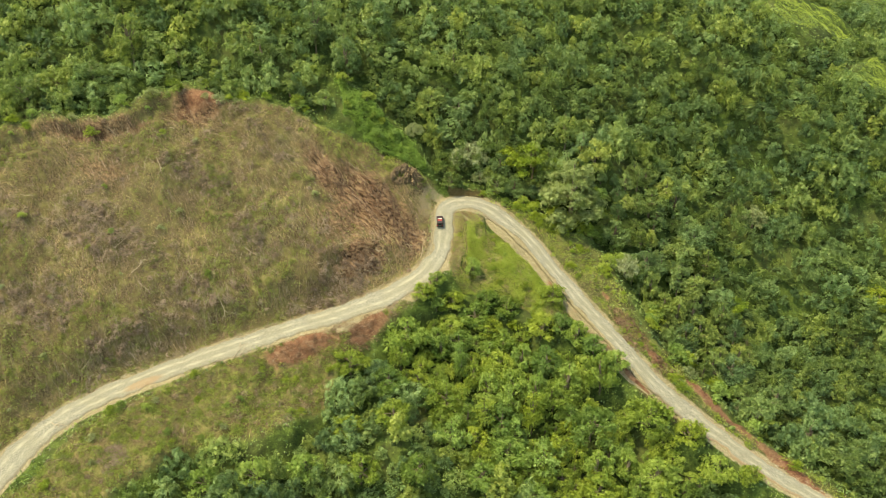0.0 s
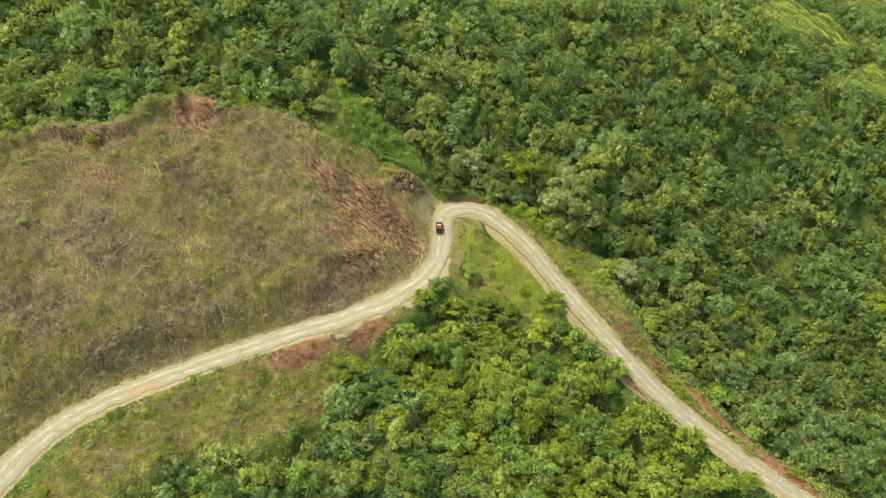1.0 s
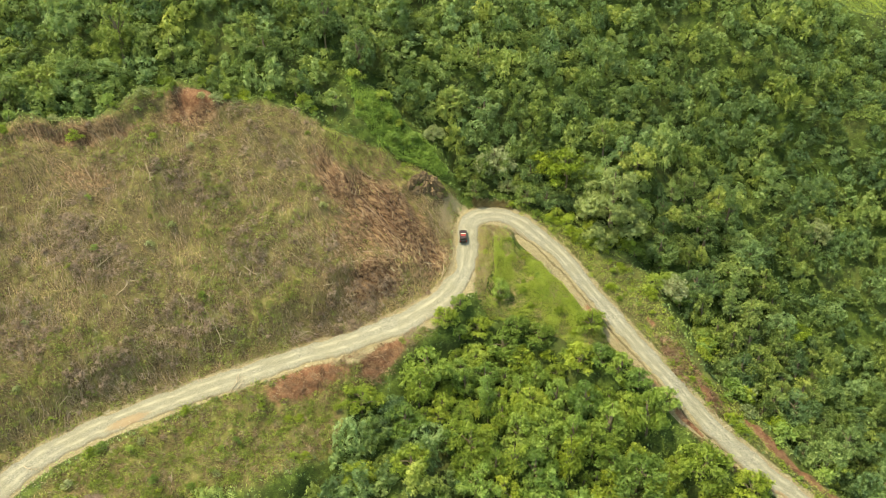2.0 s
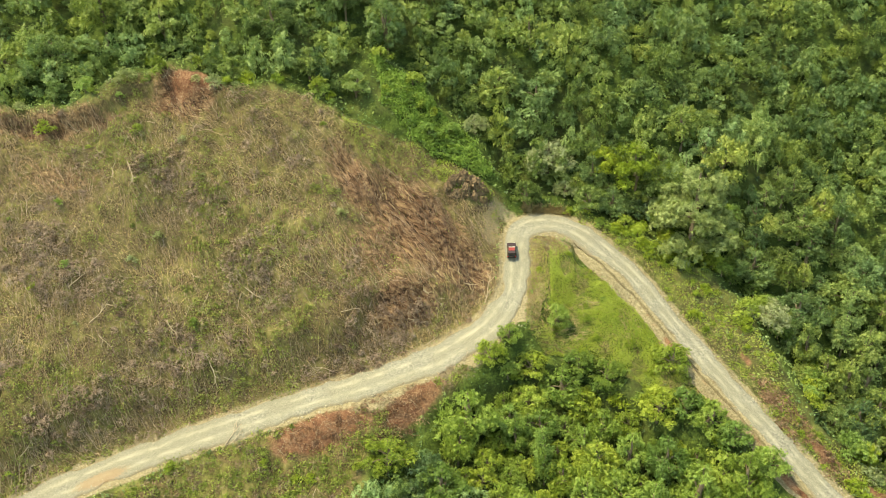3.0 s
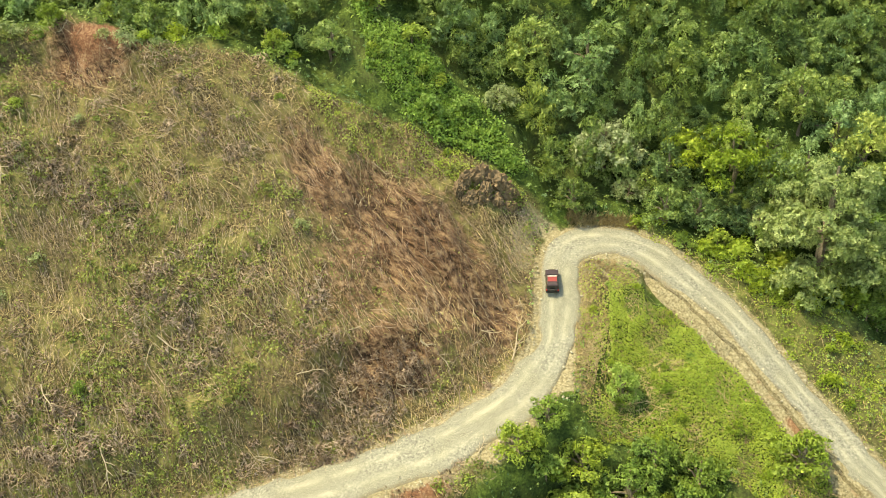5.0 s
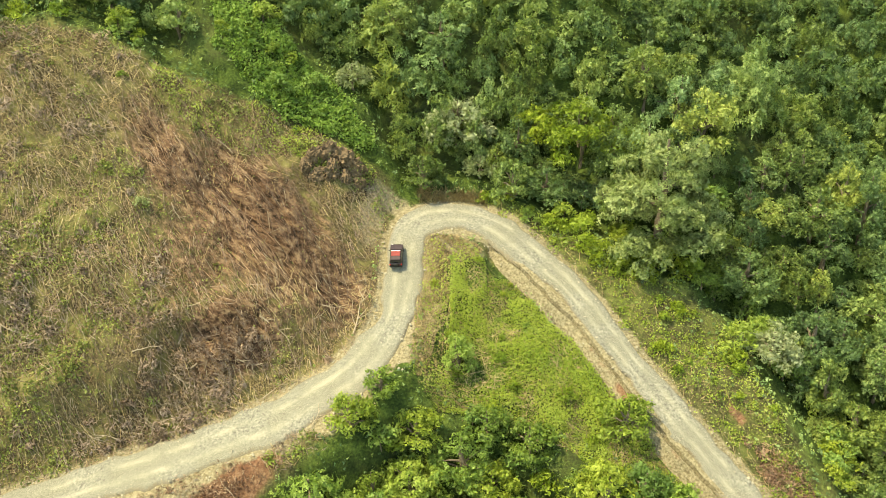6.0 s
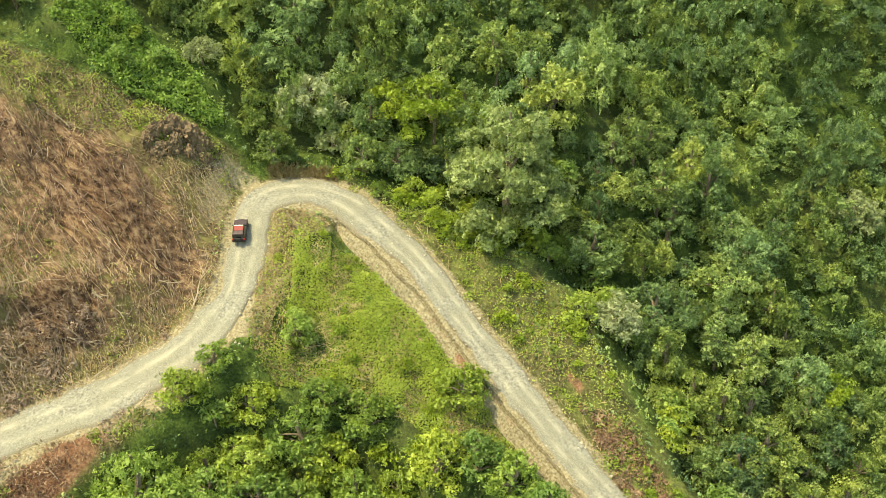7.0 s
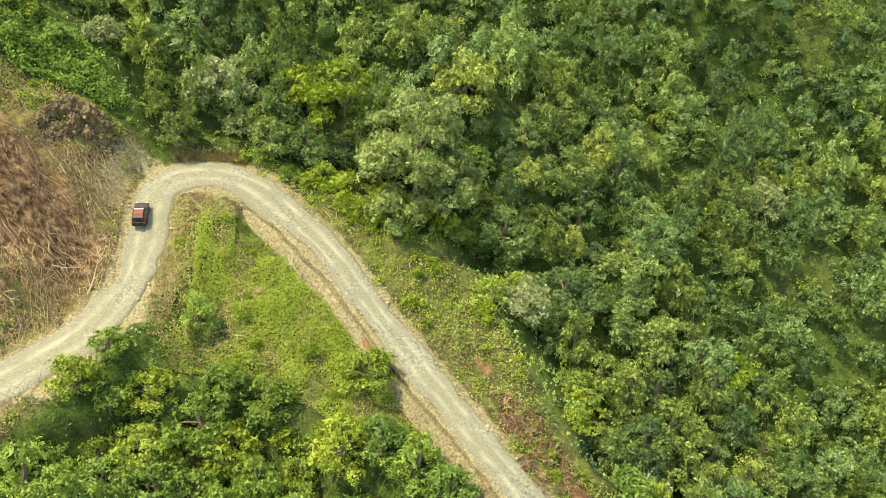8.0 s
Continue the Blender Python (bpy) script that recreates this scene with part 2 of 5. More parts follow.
# ---- mesh helpers ----
def mesh_from(name, verts, faces, material, smooth=False, attrs=None):
    me = bpy.data.meshes.new(name)
    me.from_pydata(verts.tolist() if hasattr(verts, "tolist") else verts, [], faces.tolist() if hasattr(faces, "tolist") else faces)
    me.materials.append(material)
    for key, values in (attrs or {}).items():
        a = me.attributes.new(key, "FLOAT", "POINT")
        a.data.foreach_set("value", np.asarray(values, dtype=np.float32))
    if smooth:
        me.polygons.foreach_set("use_smooth", np.ones(len(me.polygons), dtype=bool))
    me.update()
    return me


def quads_mesh(name, verts, material, attrs=None):
    """A mesh of loose quads from an array (n, 4, 3)."""
    n = len(verts)
    me = bpy.data.meshes.new(name)
    me.vertices.add(n * 4)
    me.vertices.foreach_set("co", verts.astype(np.float32).ravel())
    me.loops.add(n * 4)
    me.loops.foreach_set("vertex_index", np.arange(n * 4, dtype=np.int32))
    me.polygons.add(n)
    me.polygons.foreach_set("loop_start", np.arange(n, dtype=np.int32) * 4)
    me.polygons.foreach_set("loop_total", np.full(n, 4, dtype=np.int32))
    me.materials.append(material)
    for key, values in (attrs or {}).items():
        a = me.attributes.new(key, "FLOAT", "POINT")
        a.data.foreach_set("value", np.repeat(np.asarray(values, dtype=np.float32), 4))
    me.update(calc_edges=True)
    return me


def part(name, data, parent, label="", material=None):
    """Links a mesh, or a bmesh with its material, as one object under a thing."""
    if isinstance(data, bmesh.types.BMesh):
        me = bpy.data.meshes.new(name)
        data.to_mesh(me)
        data.free()
        me.materials.append(material)
        data = me
    ob = new(name, data)
    ob.parent = parent
    return tagged(ob, label)


def smooth01(x):
    x = np.clip(x, 0, 1)
    return x * x * (3 - 2 * x)


def lattice(x, y, seed):
    """Random numbers on whole-numbered places, 0 to 1."""
    h = (x * 374761393 + y * 668265263 + seed * 974634777).astype(np.int64)
    h = (h ^ (h >> 13)) * 1274126177
    return ((h ^ (h >> 16)) & 0xFFFF) / 65535.0


def value_noise(x, y, seed=0):
    xi, yi = np.floor(x).astype(np.int64), np.floor(y).astype(np.int64)
    fx, fy = smooth01(x - xi), smooth01(y - yi)
    a, b = lattice(xi, yi, seed), lattice(xi + 1, yi, seed)
    c, d = lattice(xi, yi + 1, seed), lattice(xi + 1, yi + 1, seed)
    return (a * (1 - fx) + b * fx) * (1 - fy) + (c * (1 - fx) + d * fx) * fy - 0.5


def fractal(x, y, size, octaves=4, seed=0):
    total, amp = 0.0, 1.0
    for k in range(octaves):
        total = total + amp * value_noise(x / size + 17.3 * k, y / size - 9.1 * k, seed + k)
        size, amp = size * 0.5, amp * 0.5
    return total


# ---- the lie of the land ----
# the road's middle line: x, y, z and width
ROAD = np.array([
    (-111.2, -87.8, -27.8, 7.6), (-106.3, -78.7, -25.5, 7.6), (-100.9, -70.2, -23.3, 7.4), (-93.2, -62.9, -21.3, 7.0),
    (-81.8, -56.4, -19.3, 6.8), (-66.9, -50.4, -17.0, 6.6), (-52.8, -45.1, -14.9, 6.4), (-37.5, -39.9, -12.8, 6.4),
    (-24.4, -36.3, -10.6, 6.8), (-12.6, -30.8, -8.7, 7.0), (-5.4, -25.4, -6.6, 6.4), (-1.7, -19.4, -4.5, 5.6),
    (-0.8, -12.2, -2.5, 5.4), (-0.7, -6.3, -1.0, 5.8), (1.5, -2.3, -0.3, 6.4), (7.3, -1.2, -0.5, 6.4)])
ROAD_DOWN = np.array([
    (13.0, -3.2, -1.4, 6.2), (19.2, -8.9, -3.4, 5.2), (25.0, -15.4, -6.0, 4.8), (31.8, -24.6, -9.9, 4.6),
    (38.8, -34.1, -13.3, 4.6), (45.6, -42.9, -16.3, 4.6), (53.4, -52.5, -20.4, 4.8), (64.5, -63.6, -24.7, 5.0),
    (77.1, -73.3, -28.8, 5.2), (88.1, -79.9, -31.8, 5.2), (102.1, -87.6, -35.2, 5.2)])
# heights of the cleared slope, the mountain behind, the valley side, the spur below, set to fit the camera's view
SLOPE = [(-110.9, -53.2, -9.7), (-77.5, -42.2, -8.1), (-50.3, -30.4, -4.9), (-21.4, -15.6, 1.1), (-117.7, -26.2, 9.6),
         (-77.0, -14.4, 9.5), (-38.5, -3.4, 11.7), (-14.6, -2.5, 5.3), (-123.1, -3.2, 23.7), (-88.2, 3.2, 22.8),
         (-56.1, 9.2, 24.4), (-28.2, 8.8, 17.8)]
MOUNTAIN = [(-116.7, 25.9, 33.8), (-66.6, 28.0, 32.5), (-138.5, 40.9, 45.4), (-67.9, 45.3, 43.2), (-15.6, 23.8, 19.4),
            (1.4, 16.7, 9.3), (-16.5, 54.6, 39.3), (37.3, 38.8, 26.8), (37.9, 59.0, 37.2), (36.1, 16.8, 9.0),
            (90.2, 38.7, 22.7), (93.9, 62.4, 33.6), (137.7, 32.3, 10.3), (164.3, 129.7, 2.1), (169.7, 103.1, -0.9)]
VALLEY = [(69.9, 11.1, 2.7), (105.3, 11.1, 2.8), (131.4, 8.2, -1.3), (50.8, -7.5, -9.5), (83.0, -18.5, -18.0),
          (126.5, -16.8, -17.9), (70.7, -39.5, -27.5), (92.4, -48.1, -30.9), (112.8, -63.6, -35.2), (120.3, -40.2, -28.5)]
SPUR = [(12.5, -21.9, -7.3), (9.4, -33.8, -14.0), (20.3, -43.0, -17.2), (-24.0, -51.0, -14.9), (1.8, -59.5, -18.0),
        (-25.7, -68.1, -21.2), (-64.8, -76.3, -20.0), (-24.4, -84.5, -26.7), (15.2, -82.9, -28.6), (49.9, -70.5, -26.3),
        (-82.4, -85.9, -22.5), (62.1, -81.3, -30.5)]
# outlines of open ground, in plan
CLEARED = [(-160, -3), (-132, -3), (-103, 5), (-92, 6), (-83, 14), (-75, 15), (-61, 10), (-52, 12), (-31, 8), (-15, 6), (-4, 3), (-4, -3),
           (-4, -17), (-8, -24), (-22, -32), (-42, -39), (-67, -48), (-86, -55), (-102, -66), (-114, -80), (-160, -118)]
GULLY = [(-30, 14), (-33, 25), (-25, 22), (-17, 17), (-10, 12), (-6, 7), (-9, 6), (-16, 6), (-24, 9)]
BANK = [(-111, -92), (-97, -81), (-89, -68), (-76, -60), (-49, -48), (-33, -43), (-12, -34), (-7, -33), (-18, -43), (-28, -50),
        (-30, -62), (-43, -70), (-61, -74), (-76, -84), (-82, -96)]
HERB = [(2, -5), (7, -6), (14, -11), (25, -22), (33, -33), (36, -41), (25, -36), (14, -31), (4, -29), (1, -26)]
VERGE = [(0, 1), (13, 2), (26, -6), (43, -13), (48, -23), (54, -39), (65, -49), (79, -67), (94, -76), (103, -85), (90, -78),
         (76, -69), (59, -54), (47, -42), (32, -22), (24, -11), (15, -2)]
LIME_BAND = [(6, 3.5), (14, 3.8), (27, -4.5), (42, -11), (42, -14), (27, -8.5), (15, 0.5)]
UNDERCUT = [(-31, -23), (-21, -20.5), (-18, -24), (-27, -28.5)]
ROCK_TOP = [(-17, 3), (-9, 5), (-7, 2), (-9, 0), (-15, -1)]
SPUR_EDGE = [(-6, -34), (4, -30), (14, -32), (25, -37), (36, -42), (42, -52), (20, -54), (0, -54), (-15, -47)]
MEADOW = [(107, 64), (118, 60), (128, 68), (148, 84), (140, 98), (112, 82)]
MEADOW_LOW = [(131, 46), (146, 43), (160, 60), (146, 66)]
OUTER = [(20, 0), (27, -6), (43, -13), (50, -23), (56, -39), (66, -49), (80, -66), (87, -62), (75, -44), (66, -32), (60, -18), (50, -8), (44, 6), (30, 6)]
DRY_STRIP = [(2, -5.5), (8, -6), (13, -8), (9, -10), (6, -11), (5.2, -15), (4.6, -22), (2.5, -27), (1.2, -20)]
DEBRIS = [(44, -31), (48, -32), (53, -38), (56, -44), (61, -51), (57, -51), (50, -43), (45, -36)]
CLAY_BANK = [(-46, -48), (-36, -45), (-18, -39), (-14, -43), (-24, -48.5), (-36, -51.5)]
BRUSH_PILE = [(-83, -75), (-76, -74), (-73, -79), (-80, -81)]
SLOPE_EDGE = [(-38, 9), (-15, 7), (-5, 3), (-9, -1), (-18, 1), (-34, 3)]


def spline(points, step):
    """Even samples on a smooth line through points (Catmull-Rom)."""
    p = np.vstack([2 * points[0] - points[1], points, 2 * points[-1] - points[-2]])
    out = []
    for i in range(1, len(p) - 2):
        n = max(2, int(np.linalg.norm(p[i + 1, :2] - p[i, :2]) / step))
        for k in range(n):
            t = k / n
            out.append(0.5 * (2 * p[i] + (p[i + 1] - p[i - 1]) * t + (2 * p[i - 1] - 5 * p[i] + 4 * p[i + 1] - p[i + 2]) * t * t
                              + (3 * p[i] - p[i - 1] - 3 * p[i + 1] + p[i + 2]) * t ** 3))
    out.append(points[-1])
    return np.array(out)


LINE = spline(np.vstack([ROAD, ROAD_DOWN]), 0.7)


def thin_plate(points, stiff):
    xy = points[:, :2] / 60.0
    n = len(xy)
    r2 = ((xy[:, None] - xy[None]) ** 2).sum(2)
    big = np.zeros((n + 3, n + 3))
    big[:n, :n] = 0.5 * r2 * np.log(r2 + 1e-12) + stiff * np.eye(n)
    big[:n, n], big[n, :n] = 1, 1
    big[:n, n + 1:], big[n + 1:, :n] = xy, xy.T
    return xy, np.linalg.solve(big, np.r_[points[:, 2], 0, 0, 0])


TP_XY, TP_W = thin_plate(np.vstack([ROAD[::2, :3], ROAD_DOWN[::2, :3], np.array(SLOPE + MOUNTAIN + VALLEY + SPUR)]), 0.02)


def chunked(fn):
    def run(x, y, *more):
        x, y = np.atleast_1d(x).astype(float), np.atleast_1d(y).astype(float)
        shape = x.shape
        x, y = x.ravel(), y.ravel()
        out = [fn(x[i:i + 4000], y[i:i + 4000], *more) for i in range(0, len(x), 4000)]
        if isinstance(out[0], tuple):
            return tuple(np.concatenate(o).reshape(shape) for o in zip(*out))
        return np.concatenate(out).reshape(shape)
    return run


@chunked
def smooth_land(x, y):
    # past the valley's rim the land is carried on from the rim, with far hills on it
    cx, cy = np.clip(x, X0 - 8, X1 + 22), np.clip(y, Y0 + 5, Y1 + 50)
    r2 = (cx[:, None] / 60 - TP_XY[:, 0]) ** 2 + (cy[:, None] / 60 - TP_XY[:, 1]) ** 2
    n = len(TP_XY)
    z = (0.5 * r2 * np.log(r2 + 1e-12)) @ TP_W[:n] + TP_W[n] + cx / 60 * TP_W[n + 1] + cy / 60 * TP_W[n + 2]
    z = np.clip(z, -70, 70)
    out = np.hypot(x - cx, y - cy)
    hills = 70 * fractal(x, y, 420, 3, 5) + 40 * fractal(x, y, 160, 3, 9)
    far = smooth01(out / 250)
    return z + far * (hills + 0.16 * np.clip(-(y - Y0), 0, 2400) + 0.10 * np.clip(y - Y1 - 100, 0, 1500) - 12)


@chunked
def polygon_distance(x, y, poly):
    """Metres to a polygon's edge: minus inside, plus outside."""
    p = np.array(poly, float)
    q = np.roll(p, -1, 0)
    d = q - p
    t = np.clip(((x[:, None] - p[:, 0]) * d[:, 0] + (y[:, None] - p[:, 1]) * d[:, 1]) / (d ** 2).sum(1), 0, 1)
    dist = np.hypot(x[:, None] - p[:, 0] - t * d[:, 0], y[:, None] - p[:, 1] - t * d[:, 1]).min(1)
    up = (p[:, 1] > y[:, None]) != (q[:, 1] > y[:, None])
    slope = np.where(np.abs(d[:, 1]) < 1e-9, 1e-9, d[:, 1])
    cross = up & (x[:, None] < d[:, 0] * (y[:, None] - p[:, 1]) / slope + p[:, 0])
    return np.where(cross.sum(1) % 2 == 1, -dist, dist)


ROUGH_LINE = LINE[::3]


@chunked
def road_near(x, y):
    """Distance to the road's middle line, and its height and half-width there."""
    near = np.argmin((x[:, None] - ROUGH_LINE[:, 0]) ** 2 + (y[:, None] - ROUGH_LINE[:, 1]) ** 2, axis=1)
    best, z, w = np.full(len(x), 1e9), np.zeros(len(x)), np.zeros(len(x))
    for k in (-1, 0):
        i = np.clip(near + k, 0, len(ROUGH_LINE) - 2)
        a, b = ROUGH_LINE[i], ROUGH_LINE[i + 1]
        d = b - a
        t = np.clip(((x - a[:, 0]) * d[:, 0] + (y - a[:, 1]) * d[:, 1]) / (d[:, 0] ** 2 + d[:, 1] ** 2), 0, 1)
        dist = np.hypot(x - a[:, 0] - t * d[:, 0], y - a[:, 1] - t * d[:, 1])
        hit = dist < best
        best, z, w = np.where(hit, dist, best), np.where(hit, a[:, 2] + t * d[:, 2], z), np.where(hit, a[:, 3] + t * d[:, 3], w)
    return best, z, w / 2


def road_reach(x, y):
    """How far the lower road lies from a place on the spur, in the place's own direction."""
    a = np.arctan2((y + 32) * 0.9, x - 12)
    la = np.arctan2((LINE[:, 1] + 32) * 0.9, LINE[:, 0] - 12)
    ld = np.hypot(LINE[:, 0] - 12, (LINE[:, 1] + 32) * 0.9)
    low = LINE[:, 0] > 6
    order = np.argsort(la[low])
    return np.interp(a, la[low][order], ld[low][order])


@chunked
def openness(x, y):
    """1 in open ground and on the road, 0 in the woods."""
    d = np.minimum.reduce([polygon_distance(x, y, p) for p in (CLEARED, GULLY, BANK, HERB, VERGE, MEADOW, MEADOW_LOW)])
    r, _, w = road_near(x, y)
    d = d + 4.0 * fractal(x, y, 8, 3, 91) * smooth01((r - w - 4) / 6)
    return 1 - smooth01((np.minimum(d, r - w - 1.5) - 0.5) / 6)


@chunked
def forest_depth(x, y):
    """Metres from open ground and the road into the woods."""
    d = np.minimum.reduce([polygon_distance(x, y, p) for p in (CLEARED, GULLY, BANK, HERB, VERGE, MEADOW, MEADOW_LOW, SPUR_EDGE)])
    return np.clip(np.minimum(d, road_near(x, y)[0] - 6), 0, 60)


@chunked
def land(x, y):
    """The height of the ground."""
    z = smooth_land(x, y)
    z = z + 1.5 * fractal(x, y, 22, 4, 3)
    op = openness(x, y)
    z = z - 4.5 * (1 - op)
    beyond = smooth01((np.maximum(np.abs(x) - 150, np.maximum(-104 - y, y - 80)) - 4) / 20)
    z = z + beyond * (4.0 + 5.0 * np.abs(fractal(x, y, 9, 3, 51)))
    # spurs and side valleys under the forest, running down to the valley
    a, b = 0.82 * x - 0.57 * y, 0.57 * x + 0.82 * y
    inside = smooth01((forest_depth(x, y) - 3) / 22)
    z = z + inside * 15 * fractal(a / 3.2, b, 34, 2, 71)
    # heaps and hollows under the cut brush
    z = z + op * (1.5 * fractal(x, y, 4.5, 3, 14) + 2.6 * fractal(x, y, 10, 2, 24))
    # a narrow terrace below the upper edge of the clearing
    d = polygon_distance(x, y, CLEARED) + 1.5 * fractal(x, y, 12, 2, 25)
    z = z - 2.4 * smooth01((d + 8.5) / 1.2) * (1 - smooth01((d + 3.0) / 1.6)) * smooth01((y + 18) / 8) * smooth01((-56 - x) / 10)
    scar = scar_mask(x, y)
    u, v = x * math.cos(STREAK) + y * math.sin(STREAK), -x * math.sin(STREAK) + y * math.cos(STREAK)
    furrow = 1 - np.abs(2 * value_noise(u / 13, v / 1.5, 31)) * 2
    # an undercut bank and a trench on the slope
    z = z - 2.4 * smooth01(blob(x, y, -24.5, -24.8, 8.5, 4.0, 0.25) * 1.8) * smooth01((-21.6 + 0.28 * (x + 24.5) - y) / 0.7)
    z = z - scar * 2.0 * np.clip(furrow, 0, 1) ** 2
    r, rz, w = road_near(x, y)
    # the bench beside the lower road, on its inner side
    bench = 3.6 * smooth01((x - 8) / 6) * smooth01((64 - x) / 8) * (np.hypot(x - 12, (y + 32) * 0.9) < road_reach(x, y))
    cut = smooth01((r - w - 0.6 - bench) / 7.0)
    return (rz - 0.25 - 1.0 * (bench > 1.8) * smooth01((r - w + 0.2) / 0.8) + 0.1 * fractal(x, y, 3, 2, 8)) * (1 - cut) + z * cut


def blob(x, y, cx, cy, rx, ry, turn=0.0):
    dx, dy = x - cx, y - cy
    a, b = dx * math.cos(turn) + dy * math.sin(turn), -dx * math.sin(turn) + dy * math.cos(turn)
    return np.clip(1.25 - np.sqrt((a / rx) ** 2 + (b / ry) ** 2), 0, 1)


def scar_mask(x, y):
    """Where the brush is scraped off the red-brown soil."""
    return np.maximum.reduce([blob(x, y, -20, -9.5, 19, 10, STREAK), 0.6 * blob(x, y, -27, -13, 17, 13, 0.4), blob(x, y, -23, -23, 9, 5.5, 0.4), blob(x, y, -12, -14, 9, 7, STREAK),
                              blob(x, y, -33, -4, 13, 5, STREAK), blob(x, y, -71, 11.0, 11, 5.5, 0.1), 0.6 * blob(x, y, -95, -8, 14, 6, 0.0),
                              0.75 * blob(x, y, -96, 3.5, 30, 2.6, 0.17)])


def clay_mask(x, y):
    """Bare red clay of the road's banks."""
    return np.maximum.reduce([blob(x, y, -37, -47.3, 12, 4, 0.3), blob(x, y, -20, -42, 8, 3, 0.6), blob(x, y, 70, -57.5, 15, 2.4, -0.85),
                              blob(x, y, 84, -72.3, 14, 2.4, -0.75), 0.8 * blob(x, y, 55, -45.2, 6, 2.2, -0.9), 0.8 * blob(x, y, -71, 12.5, 8, 3.5, 0.1),
                              0.55 * blob(x, y, 44, -28, 5, 1.6, -0.9)])


def bench_mask(x, y):
    """The bare bench between the lower road and the herbs."""
    r, _, w = road_near(x, y)
    inner = np.hypot(x - 12, (y + 32) * 0.9) < road_reach(x, y)
    return inner * smooth01((x - 8) / 5) * smooth01((66 - x) / 8) * (1 - smooth01((r - w - 1.9) / 0.8))


def bare(x, y):
    """Where nothing grows: banks of clay, the spoil below the bend, the bench."""
    return np.maximum.reduce([clay_mask(x, y), blob(x, y, -24, -40.5, 16, 3.0, 0.36), blob(x, y, -7.5, -32.0, 6, 3, 0.7), bench_mask(x, y)])


def dust_mask(x, y):
    r, _, w = road_near(x, y)
    near = np.clip(0.95 - (r - w) / (2.2 + 2.6 * ((x < 7) & (x > -2) & (y < -3) & (y > -26))), 0, 1)
    return np.maximum.reduce([near, blob(x, y, -24, -40.5, 16, 3.0, 0.36), blob(x, y, -7.5, -32.0, 6, 3, 0.7), 0.8 * blob(x, y, -3.0, 0.8, 6, 2.6, -0.2), 0.75 * blob(x, y, -6.0, -3.5, 3.2, 7, 0.0),
                              0.7 * blob(x, y, 7, -7.5, 7, 4.0, -0.6)])


def axis(mid, reach, growth=1.16):
    """Grid lines, close together in the middle and ever wider apart out to the horizon."""
    out, d, p = [], 0.9, 0.0
    while p < reach:
        d *= growth
        p += d
        out.append(p)
    out = np.array(out)
    return np.r_[(mid[0] - out)[::-1], mid, mid[-1] + out]


def build_ground():
    xs = axis(np.r_[np.arange(X0, -46, 1.2), np.arange(-46, 36, 0.5), np.arange(36, X1, 1.2)], 2400)
    ys = axis(np.r_[np.arange(Y0, -44, 1.2), np.arange(-44, 13, 0.5), np.arange(13, Y1, 1.2)], 2400)
    gx, gy = np.meshgrid(xs, ys)
    gz = land(gx, gy)
    nx, ny = len(xs), len(ys)
    i = np.arange(nx * ny).reshape(ny, nx)
    faces = np.stack([i[:-1, :-1], i[:-1, 1:], i[1:, 1:], i[1:, :-1]], -1).reshape(-1, 4)
    x, y = gx.ravel(), gy.ravel()
    dry = 1 - smooth01((np.minimum(polygon_distance(x, y, CLEARED), polygon_distance(x, y, BANK)) + 1) / 3)
    dry = np.maximum(dry, 0.45 * (1 - smooth01(polygon_distance(x, y, VERGE) / 2)))
    dry = np.maximum(dry, bench_mask(x, y))
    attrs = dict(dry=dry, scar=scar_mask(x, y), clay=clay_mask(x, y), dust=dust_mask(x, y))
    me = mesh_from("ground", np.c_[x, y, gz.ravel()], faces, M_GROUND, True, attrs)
    return tagged(new("ground", me), "steep cleared mountainside of soil and cut brush", "ground", kind="structure")


def frames_along(line):
    d = np.gradient(line[:, :2], axis=0)
    d /= np.linalg.norm(d, axis=1)[:, None]
    return np.c_[-d[:, 1], d[:, 0]]


def build_road():
    side = frames_along(LINE)
    across = np.linspace(-1, 1, 19)
    verts, track, edge, clay = [], [], [], []
    s = np.r_[0, np.cumsum(np.linalg.norm(np.diff(LINE[:, :2], axis=0), axis=1))]
    for k, (x, y, z, w) in enumerate(LINE):
        wob = [1.2 * value_noise(np.array([s[k] / 5.0]), np.array([q]), 2)[0] + 0.9 * value_noise(np.array([s[k] / 1.6]), np.array([q]), 4)[0] for q in (3.2, 9.7)]
        for a in across:
            half = w / 2 + wob[0 if a < 0 else 1]
            px, py = x + side[k, 0] * a * half, y + side[k, 1] * a * half
            t = max(math.exp(-((abs(a) - 0.36) / 0.13) ** 2), 0)
            track.append(t)
            edge.append(max(0.0, abs(a) * 1.5 - 0.75))
            verts.append((px, py, z + 0.10 * (1 - a * a) - 0.07 * t - (0.35 if abs(a) > 0.99 else 0)))
    verts = np.array(verts)
    verts[:, 2] += 0.10 * fractal(verts[:, 0], verts[:, 1], 1.6, 3, 12)
    n = len(across)
    i = np.arange(len(verts)).reshape(-1, n)
    faces = np.stack([i[:-1, :-1], i[1:, :-1], i[1:, 1:], i[:-1, 1:]], -1).reshape(-1, 4)[:, ::-1]
    clay = np.maximum(blob(verts[:, 0], verts[:, 1], -77, -56, 7, 2, 0.4), 0.7 * smooth01((verts[:, 0] - 48) / 20) * smooth01((np.abs(np.tile(across, len(LINE))) - 0.5) * 3))
    me = mesh_from("road", verts, faces, M_ROAD, True, dict(track=track, edge=edge, clay=clay))
    return tagged(new("road", me), "pale gravel mountain road with wheel tracks", "road", kind="structure")


